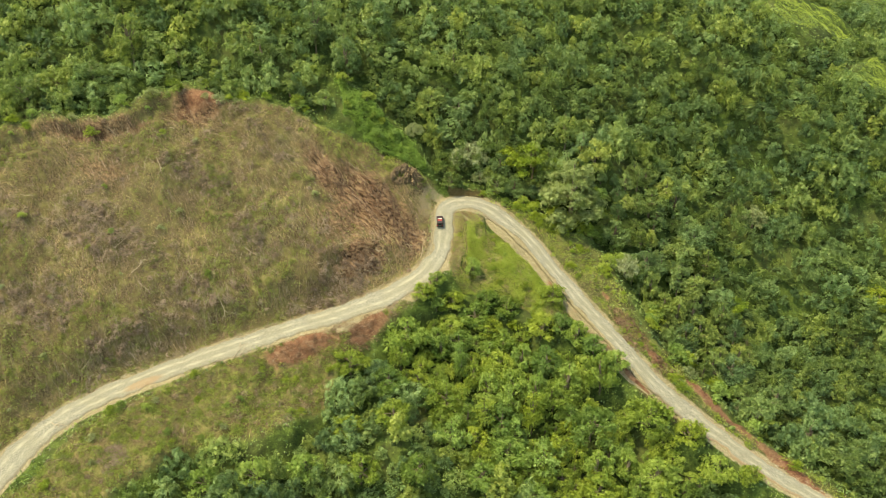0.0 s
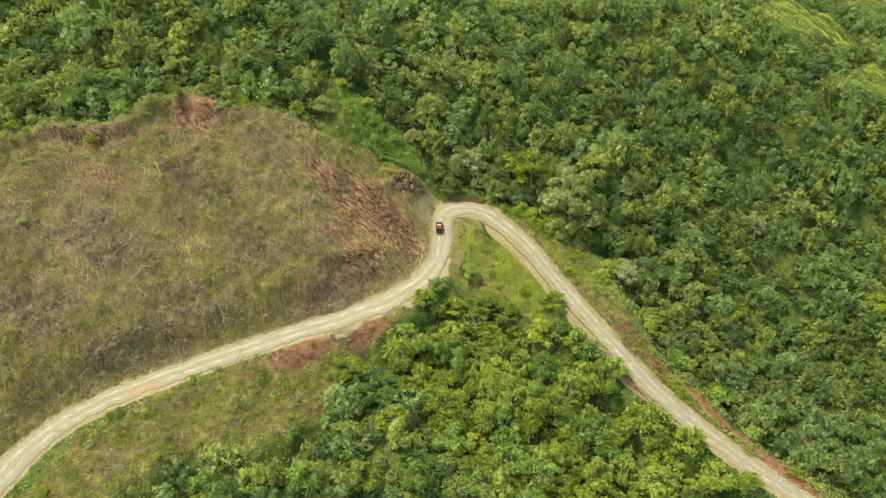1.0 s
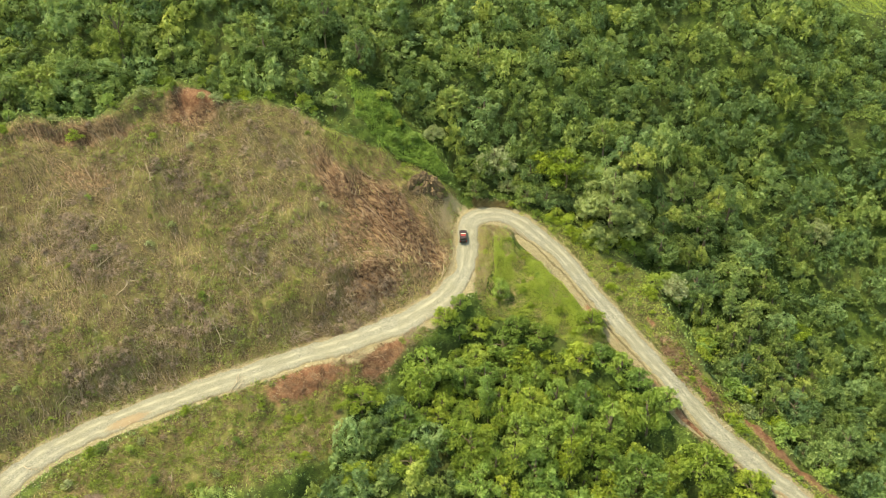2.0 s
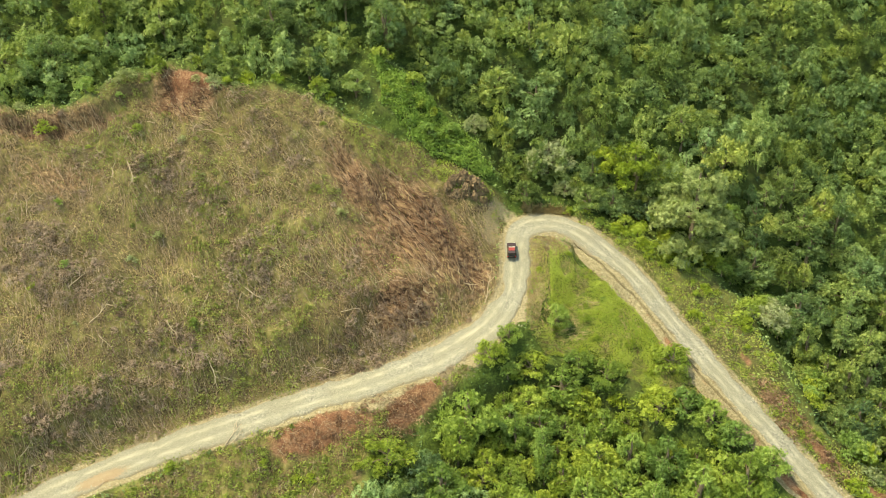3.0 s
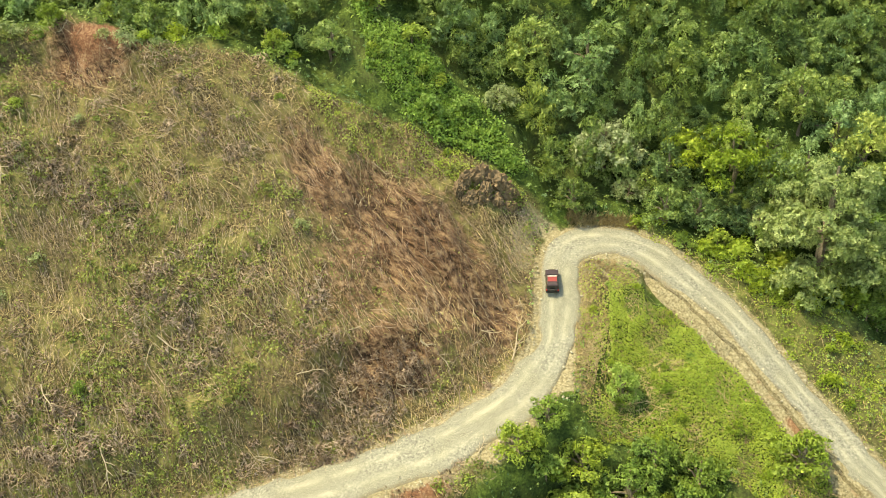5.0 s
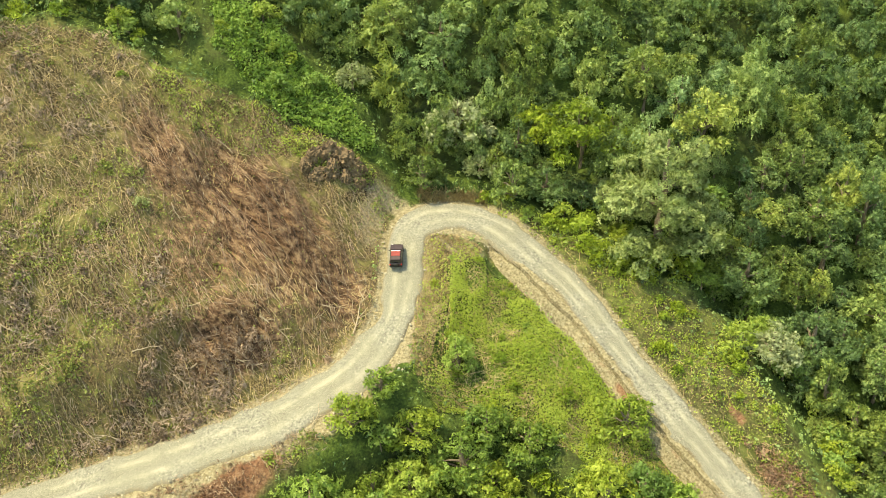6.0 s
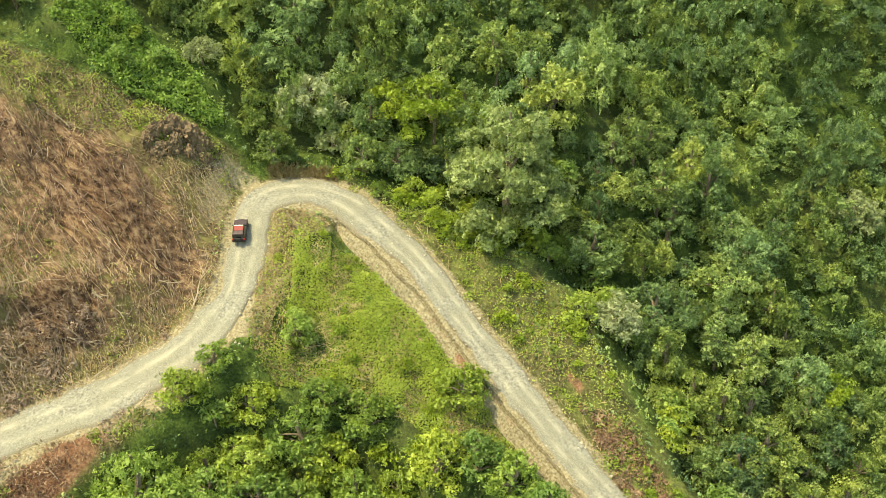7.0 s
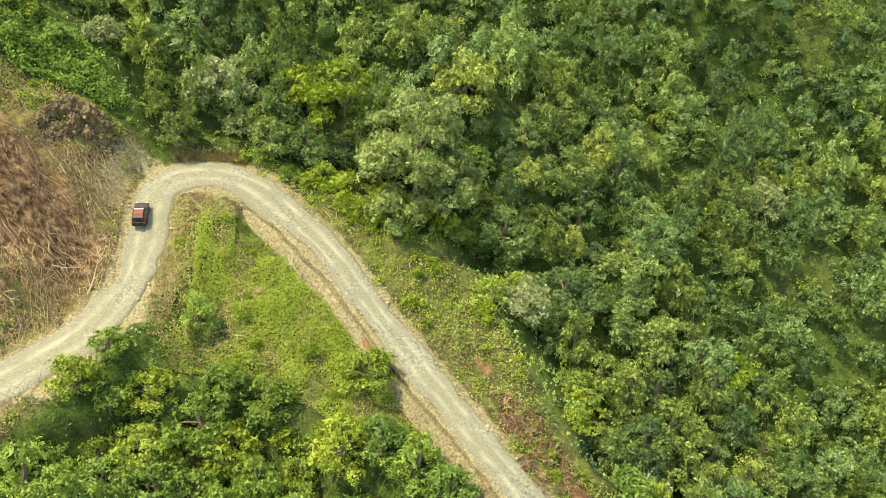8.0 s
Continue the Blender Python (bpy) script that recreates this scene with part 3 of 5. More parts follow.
build_ground()
build_road()


# ---- plants ----
def leaf_quads(centres, normals, length, width, rng):
    """Loose leaf-shaped quads at places, facing normals."""
    n = len(centres)
    t = rng.normal(size=(n, 3))
    t -= (t * normals).sum(1)[:, None] * normals
    t /= np.linalg.norm(t, axis=1)[:, None] + 1e-9
    b = np.cross(normals, t)
    L, W = (length * rng.uniform(0.7, 1.35, n))[:, None], (width * rng.uniform(0.7, 1.35, n))[:, None]
    droop = normals * L * 0.18
    return np.stack([centres - t * L * 0.5 - droop, centres - b * W * 0.5, centres + t * L * 0.5 - droop, centres + b * W * 0.5], 1)


def unit(v):
    return v / (np.linalg.norm(v, axis=1)[:, None] + 1e-9)


def lobes_of(rng, count, spread, height, base, size):
    """Centres and radii of the foliage masses of a crown."""
    out = [(0, 0, base + height * 0.75, size * 1.05)]
    for k in range(count - 1):
        a = k * 2.4 + rng.uniform(-0.5, 0.5)
        r = spread * math.sqrt(rng.uniform(0.12, 1.0))
        h = base + height * (rng.uniform(0.1, 0.95) * (1 - 0.55 * (r / spread) ** 2))
        out.append((r * math.cos(a), r * math.sin(a), h, size * rng.uniform(0.65, 1.1)))
    return np.array(out)


def crown_quads(rng, lobes, leaves, length, width, flat=0.8, up=0.35):
    share = lobes[:, 3] ** 2
    pick = rng.choice(len(lobes), leaves, p=share / share.sum())
    d = unit(rng.normal(size=(leaves, 3)))
    d[:, 2] = np.where(d[:, 2] < -0.35, -d[:, 2], d[:, 2])
    rad = lobes[pick, 3] * (1.08 - 0.6 * rng.uniform(0, 1, leaves) ** 1.7) * (1 + 0.30 * np.sin(3.1 * d[:, 0] + pick) * np.cos(2.7 * d[:, 1] + 2 * pick))
    c = lobes[pick, :3] + d * rad[:, None] * np.array([1, 1, flat])
    n = unit(d + np.array([0, 0, up]) + 0.75 * rng.normal(size=(leaves, 3)))
    return leaf_quads(c, n, length, width, rng)


def tube(bm, points, radii, sides=6):
    """A tapered branch through points."""
    rings = []
    for k, p in enumerate(points):
        a = Vector(points[min(k + 1, len(points) - 1)]) - Vector(points[max(k - 1, 0)])
        q = a.to_track_quat("Z", "Y")
        rings.append([bm.verts.new(Vector(p) + q @ Vector((radii[k] * math.cos(2 * math.pi * j / sides), radii[k] * math.sin(2 * math.pi * j / sides), 0)))
                      for j in range(sides)])
    for r0, r1 in zip(rings, rings[1:]):
        for j in range(sides):
            bm.faces.new((r0[j], r0[(j + 1) % sides], r1[(j + 1) % sides], r1[j]))
    bm.faces.new(rings[-1])
    bm.faces.new(rings[0][::-1])


def trunk_mesh(rng, lobes, height, girth, material, name="trunk"):
    bm = bmesh.new()
    bend = rng.uniform(-0.35, 0.35, 4)
    stem = [(0, 0, -1.2), (bend[0], bend[1], height * 0.3), (bend[2], bend[3], height * 0.6), (bend[2] * 0.5, bend[3] * 0.5, height * 0.92)]
    tube(bm, stem, (girth * 1.35, girth, girth * 0.75, girth * 0.25))
    for lx, ly, lz, lr in lobes[1:8]:
        z0 = min(height * rng.uniform(0.28, 0.6), max(0.5, lz - 0.4))
        tube(bm, [(bend[2] * 0.7, bend[3] * 0.7, z0), (lx * 0.45, ly * 0.45, (z0 + lz) * 0.5 + 0.2), (lx * 0.95, ly * 0.95, lz)],
             (girth * 0.5, girth * 0.34, girth * 0.12), 5)
    me = bpy.data.meshes.new(name)
    bm.to_mesh(me)
    bm.free()
    me.materials.append(material)
    return me


# kind: lobes, spread, crown height, clear stem, lobe size, leaves, leaf length, leaf width
TREE_KINDS = {
    "round": (26, 2.9, 5.4, 1.0, 1.22, 1500, 0.58, 0.34),
    "broad": (30, 3.9, 5.0, 1.6, 1.26, 1750, 0.60, 0.35),
    "tall": (28, 2.2, 8.2, 1.0, 1.12, 1500, 0.56, 0.33),
    "open": (20, 3.2, 5.6, 1.4, 1.02, 1050, 0.62, 0.36),
    "small": (16, 1.8, 3.5, 0.6, 0.92, 950, 0.46, 0.28),
    "shaggy": (30, 2.7, 6.6, 0.7, 1.08, 1600, 0.66, 0.30),
    "great": (72, 5.3, 10.8, 0.8, 1.38, 6400, 0.60, 0.36),
}


def tree_meshes(kind, seed, leaf):
    rng = np.random.default_rng(seed)
    count, spread, high, stem, size, leaves, ll, lw = TREE_KINDS[kind]
    lobes = lobes_of(rng, count, spread, high, stem, size)
    q = crown_quads(rng, lobes, leaves, ll * 1.25, lw * 1.35)
    crown = quads_mesh("crown", q, leaf)
    return trunk_mesh(rng, lobes, stem + high, 0.17 + 0.02 * high, M_BARK), crown, q


def plant(name, label, category, group, trunk, crown, crown_label=""):
    thing = new(name)
    tagged(thing, label, category, group)
    part("trunk", trunk, thing)
    part("crown", crown, thing, crown_label)
    return thing


def on_land(x, y, sink=0.0):
    return float(land(np.array([x]), np.array([y]))[0]) - sink


def planted(proto, x, y, scale, turn, stretch=1.0):
    m = pose(x, y, on_land(x, y, 0.1), 0, 0, turn)
    ob = copy_thing(proto, m)
    ob.scale = (scale, scale, scale * stretch)
    return ob


def discard(thing):
    for o in (*thing.children_recursive, thing):
        bpy.data.objects.remove(o)


def thinned(x, y, gap, rng, limit=None):
    """Places kept so that no two stand nearer than gap (an array)."""
    kept, cells = [], {}
    for i in rng.permutation(len(x)):
        c = (int(x[i] // 4), int(y[i] // 4))
        near = [j for a in (-1, 0, 1) for b in (-1, 0, 1) for j in cells.get((c[0] + a, c[1] + b), ())]
        if all((x[i] - x[j]) ** 2 + (y[i] - y[j]) ** 2 > gap[i] ** 2 for j in near):
            cells.setdefault(c, []).append(i)
            kept.append(i)
    return np.array(kept)


PROTO = {}
for seed, kind in enumerate(TREE_KINDS):
    PROTO[kind] = tree_meshes(kind, 40 + seed, M_GREAT if kind == "great" else M_LEAF)
LABELS = {
    "round": "round-crowned green broadleaf tree in dense forest",
    "broad": "broad spreading green rainforest tree on the slope",
    "tall": "tall narrow green forest tree with layered crown",
    "open": "thin-crowned green tree with visible limbs",
    "small": "small bushy green tree at the forest edge",
    "shaggy": "shaggy vine-hung green forest tree",
    "great": "great domed grey-green tree standing below the bend",
}
THINGS = {k: plant("broadleaf_tree", LABELS[k], "tree", "hillside forest trees", v[0], v[1]) for k, v in PROTO.items()}

# trees that can be told apart: kind, x, y, size, turn, height stretch
TREES = [
    ("great", 36.3, -4.0, 1.61, 292, 1.12),
    ("small", 7.2, -24.5, 1.13, 30, 1.20),
    ("small", -5.8, -34.4, 1.44, 64, 0.90),
    ("small", 2.1, -33.0, 1.59, 85, 0.90),
    ("small", 11.2, -32.2, 1.38, 65, 0.90),
    ("round", -10.1, -44.8, 1.83, 288, 1.00),
    ("open", -2.3, -30.2, 0.77, 312, 0.80),
    ("round", -2.4, -42.4, 1.04, 209, 1.00),
    ("round", 8.1, -35.8, 1.34, 14, 1.00),
    ("open", -24.0, -53.0, 1.31, 33, 1.00),
    ("round", -13.8, -57.0, 1.35, 119, 1.00),
    ("round", 0.4, -60.5, 1.51, 155, 1.00),
    ("round", 13.3, -50.0, 1.39, 223, 1.00),
    ("small", 25.7, -40.9, 1.84, 172, 1.00),
    ("small", 28.9, -32.1, 1.61, 95, 0.90),
    ("small", 16.7, -33.9, 1.59, 57, 0.90),
    ("round", 36.1, -51.4, 1.39, 248, 1.00),
    ("small", 43.6, -51.0, 1.56, 264, 1.10),
    ("small", 30.5, -40.5, 1.5, 40, 1.00),
    ("small", 34.5, -43.5, 1.6, 140, 1.00),
    ("small", 38.5, -46.0, 1.4, 250, 1.00),
    ("round", -11.8, -69.6, 1.32, 11, 1.00),
    ("open", -22.8, -69.5, 1.18, 40, 1.00),
    ("open", 1.9, -72.4, 1.34, 162, 1.00),
    ("round", 14.3, -66.0, 1.50, 140, 1.00),
    ("broad", 27.2, -59.4, 1.34, 319, 1.00),
    ("broad", 36.4, -67.0, 1.47, 186, 1.00),
    ("broad", 50.5, -64.7, 1.43, 151, 1.00),
    ("broad", 23.7, -73.7, 1.30, 155, 1.00),
    ("round", 36.6, -81.1, 1.65, 239, 1.00),
    ("round", 50.4, -77.5, 1.60, 211, 1.00),
    ("small", 59.8, -69.1, 1.81, 62, 1.10),
    ("round", 65.6, -76.0, 1.38, 265, 1.00),
    ("small", 72.8, -77.8, 1.29, 272, 1.00),
    ("open", -19.3, -80.9, 1.33, 344, 1.00),
    ("small", -32.8, -78.8, 1.94, 283, 1.00),
    ("small", -44.5, -80.9, 1.95, 102, 1.00),
    ("small", -55.7, -83.0, 1.83, 115, 1.00),
    ("round", -6.0, -81.8, 1.37, 233, 1.00),
    ("round", 8.5, -82.3, 1.37, 234, 1.00),
    ("tall", -23.2, 21.3, 1.94, 250, 1.20),
    ("tall", -30.1, 27.8, 1.56, 312, 1.10),
    ("broad", -4.9, 26.6, 1.10, 105, 1.00),
    ("round", 3.7, 24.1, 1.43, 337, 1.00),
    ("round", 2.2, 35.7, 1.36, 0, 1.00),
    ("tall", -39.9, 35.0, 1.60, 27, 1.20),
    ("tall", -93.4, 26.2, 1.64, 350, 1.30),
    ("broad", -104.5, 21.9, 1.24, 339, 1.00),
    ("broad", -114.7, 18.9, 1.44, 107, 1.00),
    ("broad", -121.7, 12.1, 1.61, 50, 1.10),
    ("round", -79.9, 26.8, 1.26, 113, 1.00),
    ("round", -54.5, 26.0, 1.44, 15, 1.00),
    ("small", -62.4, 14.5, 1.33, 321, 1.30),
    ("round", -45.9, 18.7, 1.20, 238, 1.00),
    ("small", -35.6, 16.5, 1.46, 210, 1.00),
    ("small", 15.0, 2.9, 1.44, 88, 1.20),
    ("round", 20.0, 4.2, 1.08, 169, 1.00),
    ("small", 1.4, 4.2, 1.44, 68, 1.00),
    ("round", 60.1, 1.1, 1.51, 278, 1.00),
    ("round", 49.1, -6.6, 1.38, 170, 1.00),
    ("broad", 72.8, -6.3, 1.33, 10, 1.00),
    ("round", 57.8, -15.5, 1.56, 91, 1.00),
    ("round", 61.0, -25.9, 1.34, 254, 1.00),
    ("round", 70.1, -32.3, 1.54, 187, 1.00),
    ("round", 78.2, -41.7, 1.44, 134, 1.00),
    ("round", 88.2, -51.1, 1.44, 91, 1.00),
    ("round", 94.0, -61.4, 1.42, 32, 1.00),
]
# the spur's younger trees have fresher leaves
FRESH_THINGS = {}
for kind, (trunk, crown, _) in PROTO.items():
    fresh = crown.copy()
    fresh.materials[0] = M_GREAT if kind == "great" else M_FRESH
    FRESH_THINGS[kind] = plant("broadleaf_tree", LABELS[kind].replace("green", "fresh-green"), "tree", "spur trees", trunk, fresh)


def kind_at(kind, x, y):
    return (FRESH_THINGS if y < -24 and -60 < x < 40 - 0.75 * (y + 24) else THINGS)[kind]


for kind, x, y, size, turn, stretch in TREES:
    if polygon_distance(np.array([x]), np.array([y]), GULLY)[0] < 1.5:
        continue
    planted(kind_at(kind, x, y), x, y, size, turn, stretch)

# pale, lime and dark trees by the bend
pale_t, pale_c, _ = tree_meshes("broad", 71, M_PALE)
pale = plant("broadleaf_tree", "spreading tree with pale silvery leaves below the forest edge", "tree", "hillside forest trees", pale_t, pale_c, "silvery leaf crown")
lime_t, lime_c, _ = tree_meshes("broad", 72, M_LIME)
lime = plant("broadleaf_tree", "flat-topped tree with bright lime-green leaves", "tree", "hillside forest trees", lime_t, lime_c, "lime-green crown")
for proto, spots in ((pale, [(6.6, 12.7, 1.32, 219), (-9.9, 16.2, 0.74, 237), (10.0, 7.3, 0.65, 187), (50.7, -18.2, 0.95, 335), (91.0, 0.4, 1.03, 334)]), (lime, [(25.4, 9.9, 1.64, 74), (32.9, 9.0, 1.02, 218), (18.7, 13.1, 1.02, 226), (124.1, -20.9, 1.05, 89), (82.2, -22.5, 0.99, 107)])):
    for x, y, size, turn in spots:
        if polygon_distance(np.array([x]), np.array([y]), GULLY)[0] < 2.0:
            continue
        planted(proto, x, y, size, turn)
discard(pale)
discard(lime)

# the rest of the near woods, tree by tree, then the woods behind as one mass
wr = np.random.default_rng(21)
n = 34000
wx, wy = wr.uniform(-150, 185, n), wr.uniform(-104, 135, n)
dens = fractal(wx, wy, 14, 3, 44)
size = np.clip(0.9 + 0.7 * dens + wr.normal(0, 0.24, n), 0.5, 1.75)
keep = (openness(wx, wy) < 0.12) & ((wy < 66) | (wx > 85)) & (wy > -98) & (np.abs(wx) < 114 + 0.26 * np.clip(wy + 85, 0, 200) + 0.5 * np.clip(wy - 60, 0, 80))
rd, _, rw = road_near(wx, wy)
inner = (wx > 8) & (wx < 66) & (np.hypot(wx - 12, (wy + 32) * 0.9) < road_reach(wx, wy))
keep &= rd - rw > 2.6 + 1.5 * size + 3.6 * inner
for kind, x, y, s, *_ in TREES:
    keep &= (wx - x) ** 2 + (wy - y) ** 2 > ((5.4 if kind == "great" else 2.7) * s) ** 2
wx, wy, size = wx[keep], wy[keep], size[keep]
idx = thinned(wx, wy, 3.75 * size ** 0.9, wr)
wx, wy, size = wx[idx], wy[idx], size[idx]
wz = land(wx, wy)
near = np.hypot(wx - 35, (wy + 35) * 1.0)
order = np.argsort(near)
kinds = ["round", "broad", "tall", "open", "small", "shaggy"]
odds = [0.26, 0.22, 0.16, 0.12, 0.08, 0.16]
which = wr.choice(6, len(wx), p=odds)
turns = wr.uniform(0, 360, len(wx))
SINGLE = 230
for i in order[:SINGLE]:
    ob = copy_thing(kind_at(kinds[which[i]], wx[i], wy[i]), pose(wx[i], wy[i], wz[i] - 0.1, 0, 0, turns[i]))
    ob.scale = (size[i], size[i], size[i] * wr.uniform(0.8, 1.6))

far_quads, far_tint = [], []
for i in order[SINGLE:]:
    q = PROTO[kinds[which[i]]][2]
    far = near[i] > 95
    q = q[wr.permutation(len(q))[:(240 if far else 390)]]
    c, s = math.cos(turns[i]), math.sin(turns[i])
    k = size[i]
    mid = q.mean(1, keepdims=True)
    q = mid + (q - mid) * (1.9 if far else 1.62)
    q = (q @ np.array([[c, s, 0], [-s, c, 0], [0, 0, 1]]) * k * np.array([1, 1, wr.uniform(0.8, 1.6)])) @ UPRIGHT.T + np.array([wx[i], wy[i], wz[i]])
    far_quads.append(q)
    # the forest across the valley has a darker leaf tint than the growth near the road
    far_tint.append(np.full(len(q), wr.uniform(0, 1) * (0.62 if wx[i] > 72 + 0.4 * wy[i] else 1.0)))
print("single trees", SINGLE + len(TREES), "mass trees", len(order) - SINGLE, "quads", sum(map(len, far_quads)))
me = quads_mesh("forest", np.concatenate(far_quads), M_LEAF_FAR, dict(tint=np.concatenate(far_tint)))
tagged(new("forest", me), "dense green rainforest covering the mountainside", "forest", kind="stuff")
for t in (*THINGS.values(), *FRESH_THINGS.values()):
    discard(t)


# ---- undergrowth and cut brush ----
def scatter(poly, count, rng, margin=0.0, on_bare=False):
    p = np.array(poly)
    x, y = rng.uniform(p[:, 0].min(), p[:, 0].max(), count), rng.uniform(p[:, 1].min(), p[:, 1].max(), count)
    ok = polygon_distance(x, y, poly) < 2.6 * fractal(x, y, 6, 3, 90) - margin
    r, _, w = road_near(x, y)
    ok &= r > w - 0.4 + rng.uniform(0, 1.2, count)
    if not on_bare:
        ok &= bare(x, y) < rng.uniform(0.25, 0.75, count)
    return x[ok], y[ok]


def cover(name, label, category, polys, count, length, width, lift, material, seed, tint=0.5, keep_odds=None, upright=0.6):
    """Low leaves and litter lying over the ground, as one mass."""
    rng = np.random.default_rng(seed)
    xs, ys = zip(*[scatter(p, c, rng) for p, c in zip(polys, count)])
    x, y = np.concatenate(xs), np.concatenate(ys)
    if keep_odds is not None:
        ok = rng.uniform(0, 1, len(x)) < keep_odds(x, y)
        x, y = x[ok], y[ok]
    # leaves gather in tufts
    tuft = np.clip(0.45 + 1.5 * fractal(x, y, 3.2, 3, seed), 0.04, 1)
    z = land(x, y) + lift * tuft * rng.uniform(0.1, 1, len(x))
    nrm = unit(np.c_[rng.normal(0, upright, len(x)), rng.normal(-0.2, upright, len(x)), np.full(len(x), 1.0)])
    q = leaf_quads(np.c_[x, y, z], nrm, length, width, rng)
    shade = np.clip(tint + 1.15 * fractal(x, y, 6, 3, seed + 1) + 0.6 * (tuft - 0.45) + rng.normal(0, 0.12, len(x)), 0, 1)
    me = quads_mesh(name, q, material, dict(tint=shade))
    return tagged(new(name, me), label, category, kind="stuff")


def herb_odds(x, y):
    r, _, w = road_near(x, y)
    inner = (x < 6) & (y < -6)
    return (0.15 + 0.85 * smooth01((r - w - 1.2 - 4.2 * inner + 3 * fractal(x, y, 5, 2, 19)) / 2.0)) * (1 - 0.9 * blob(x, y, 7, -7.5, 7, 4.2, -0.6))


def greener(x, y):
    lush = smooth01((fractal(x, y, 15, 3, 77) + 0.10 + 0.16 * smooth01((-28 - y) / 20) - 0.08 * smooth01((x + 75) / 40)) / 0.22)
    return np.clip(0.30 + 0.70 * lush - 1.3 * scar_mask(x, y), 0.02, 1)


def tangled(x, y):
    """Where the cut brush lies in dead heaps."""
    spots = np.maximum.reduce([blob(x, y, -92, -24, 12, 6, -0.3), blob(x, y, -66, -36, 12, 5, 0.3), blob(x, y, -30, -31, 12, 4, 0.3), blob(x, y, -104, -42, 10, 6, 0.2),
                               blob(x, y, -52, -22, 8, 4, -0.5), blob(x, y, -84, -47, 9, 4, 0.4), blob(x, y, -70, -8, 10, 4, -0.4)])
    return np.clip(1.6 * spots + 1.3 * fractal(x, y, 9, 3, 23) - 0.10, 0, 1)


def drier(x, y):
    return np.clip(0.95 - 0.75 * greener(x, y) - 0.9 * scar_mask(x, y), 0.03, 1)


cover("brush", "olive-green regrowth and creepers over cut slope", "undergrowth", (CLEARED, BANK, VERGE), (200000, 56000, 60000), 0.40, 0.22, 1.0, M_BRUSH, 51, keep_odds=greener, upright=0.9)
cover("herbs", "bright lime-green herbs and ferns beside road", "herbs", (HERB, VERGE, MEADOW, MEADOW_LOW, LIME_BAND, SLOPE_EDGE), (170000, 80000, 26000, 12000, 22000, 9000), 0.30, 0.19, 1.0, M_HERB, 53,
      keep_odds=herb_odds)

cover("gully_growth", "emerald-green creepers filling a narrow gully", "undergrowth", (GULLY,), (26000,), 0.5, 0.32, 2.6, M_EMERALD, 59, 0.62, upright=0.9)


def heaps(name, label, poly, count, each, seed, material, length, width, high, odds, tint, on_bare=False):
    """Low mounds of cut or creeping growth, as one mass."""
    rng = np.random.default_rng(seed)
    x, y = scatter(poly, count * 6, rng, 0.0, on_bare)
    ok = rng.uniform(0, 1, len(x)) < odds(x, y)
    x, y = x[ok][:count], y[ok][:count]
    n = len(x)
    r = rng.uniform(0.6, 1.9, n)
    k = np.repeat(np.arange(n), each)
    d = unit(rng.normal(size=(n * each, 3)))
    d[:, 2] = np.abs(d[:, 2])
    c = np.c_[x, y, land(x, y)][k] + d * (r[k] * rng.uniform(0.6, 1.05, n * each))[:, None] * np.array([1, 1, high])
    nr_ = unit(d + 0.7 * rng.normal(size=(n * each, 3)))
    shade = np.clip(rng.normal(tint, 0.25, n)[k] + rng.normal(0, 0.1, n * each), 0, 1)
    return tagged(new(name, quads_mesh(name, leaf_quads(c, nr_, length, width, rng), material, dict(tint=shade))), label, "undergrowth", kind="stuff")


heaps("creepers", "green creepers mounded over cut stumps", CLEARED, 1900, 36, 55, M_BRUSH, 0.46, 0.28, 0.9, lambda x, y: greener(x, y) ** 2, 0.62)
heaps("creepers", "green creepers below the road", BANK, 820, 48, 56, M_FRESH_LOW, 0.40, 0.24, 0.7, lambda x, y: np.full(len(x), 0.8), 0.5)
heaps("brush_heaps", "dark brown heaps of dead cut brush", CLEARED, 1500, 46, 57, M_DEAD, 0.95, 0.13, 0.9, tangled, 0.75)

# dark strands added in place of shade and dark earth under the bank
heaps("brush_heaps", "dark brown strands standing in for shaded earth under a cut bank", UNDERCUT, 46, 60, 64, M_DEAD, 0.7, 0.11, 0.8, lambda x, y: np.full(len(x), 1.0), 0.5)
heaps("creepers", "green creepers hanging over rocks", ROCK_TOP, 30, 60, 65, M_BRUSH, 0.42, 0.26, 1.0, lambda x, y: np.full(len(x), 1.0), 0.7)
heaps("creepers", "emerald-green mounds of creeper in a gully", GULLY, 150, 70, 69, M_EMERALD, 0.5, 0.32, 1.1, lambda x, y: np.full(len(x), 1.0), 0.62)
heaps("creepers", "green creepers and ferns beside the road", VERGE, 260, 60, 70, M_HERB, 0.42, 0.26, 0.5, lambda x, y: np.full(len(x), 0.8), 0.25)


heaps("brush_heaps", "red-brown dead brush pushed over the road edge", DEBRIS, 90, 50, 76, M_SCAR, 0.9, 0.10, 0.5, lambda x, y: np.full(len(x), 1.0), 0.6, True)
heaps("brush_heaps", "red-brown roots and litter over a clay bank", CLAY_BANK, 150, 34, 77, M_SCAR, 0.7, 0.09, 0.35, lambda x, y: np.full(len(x), 1.0), 0.5, True)
heaps("brush_heaps", "pale grey pile of cut brush below the road", BRUSH_PILE, 26, 70, 78, M_DEAD, 1.2, 0.06, 0.8, lambda x, y: np.full(len(x), 1.0), 1.0, True)
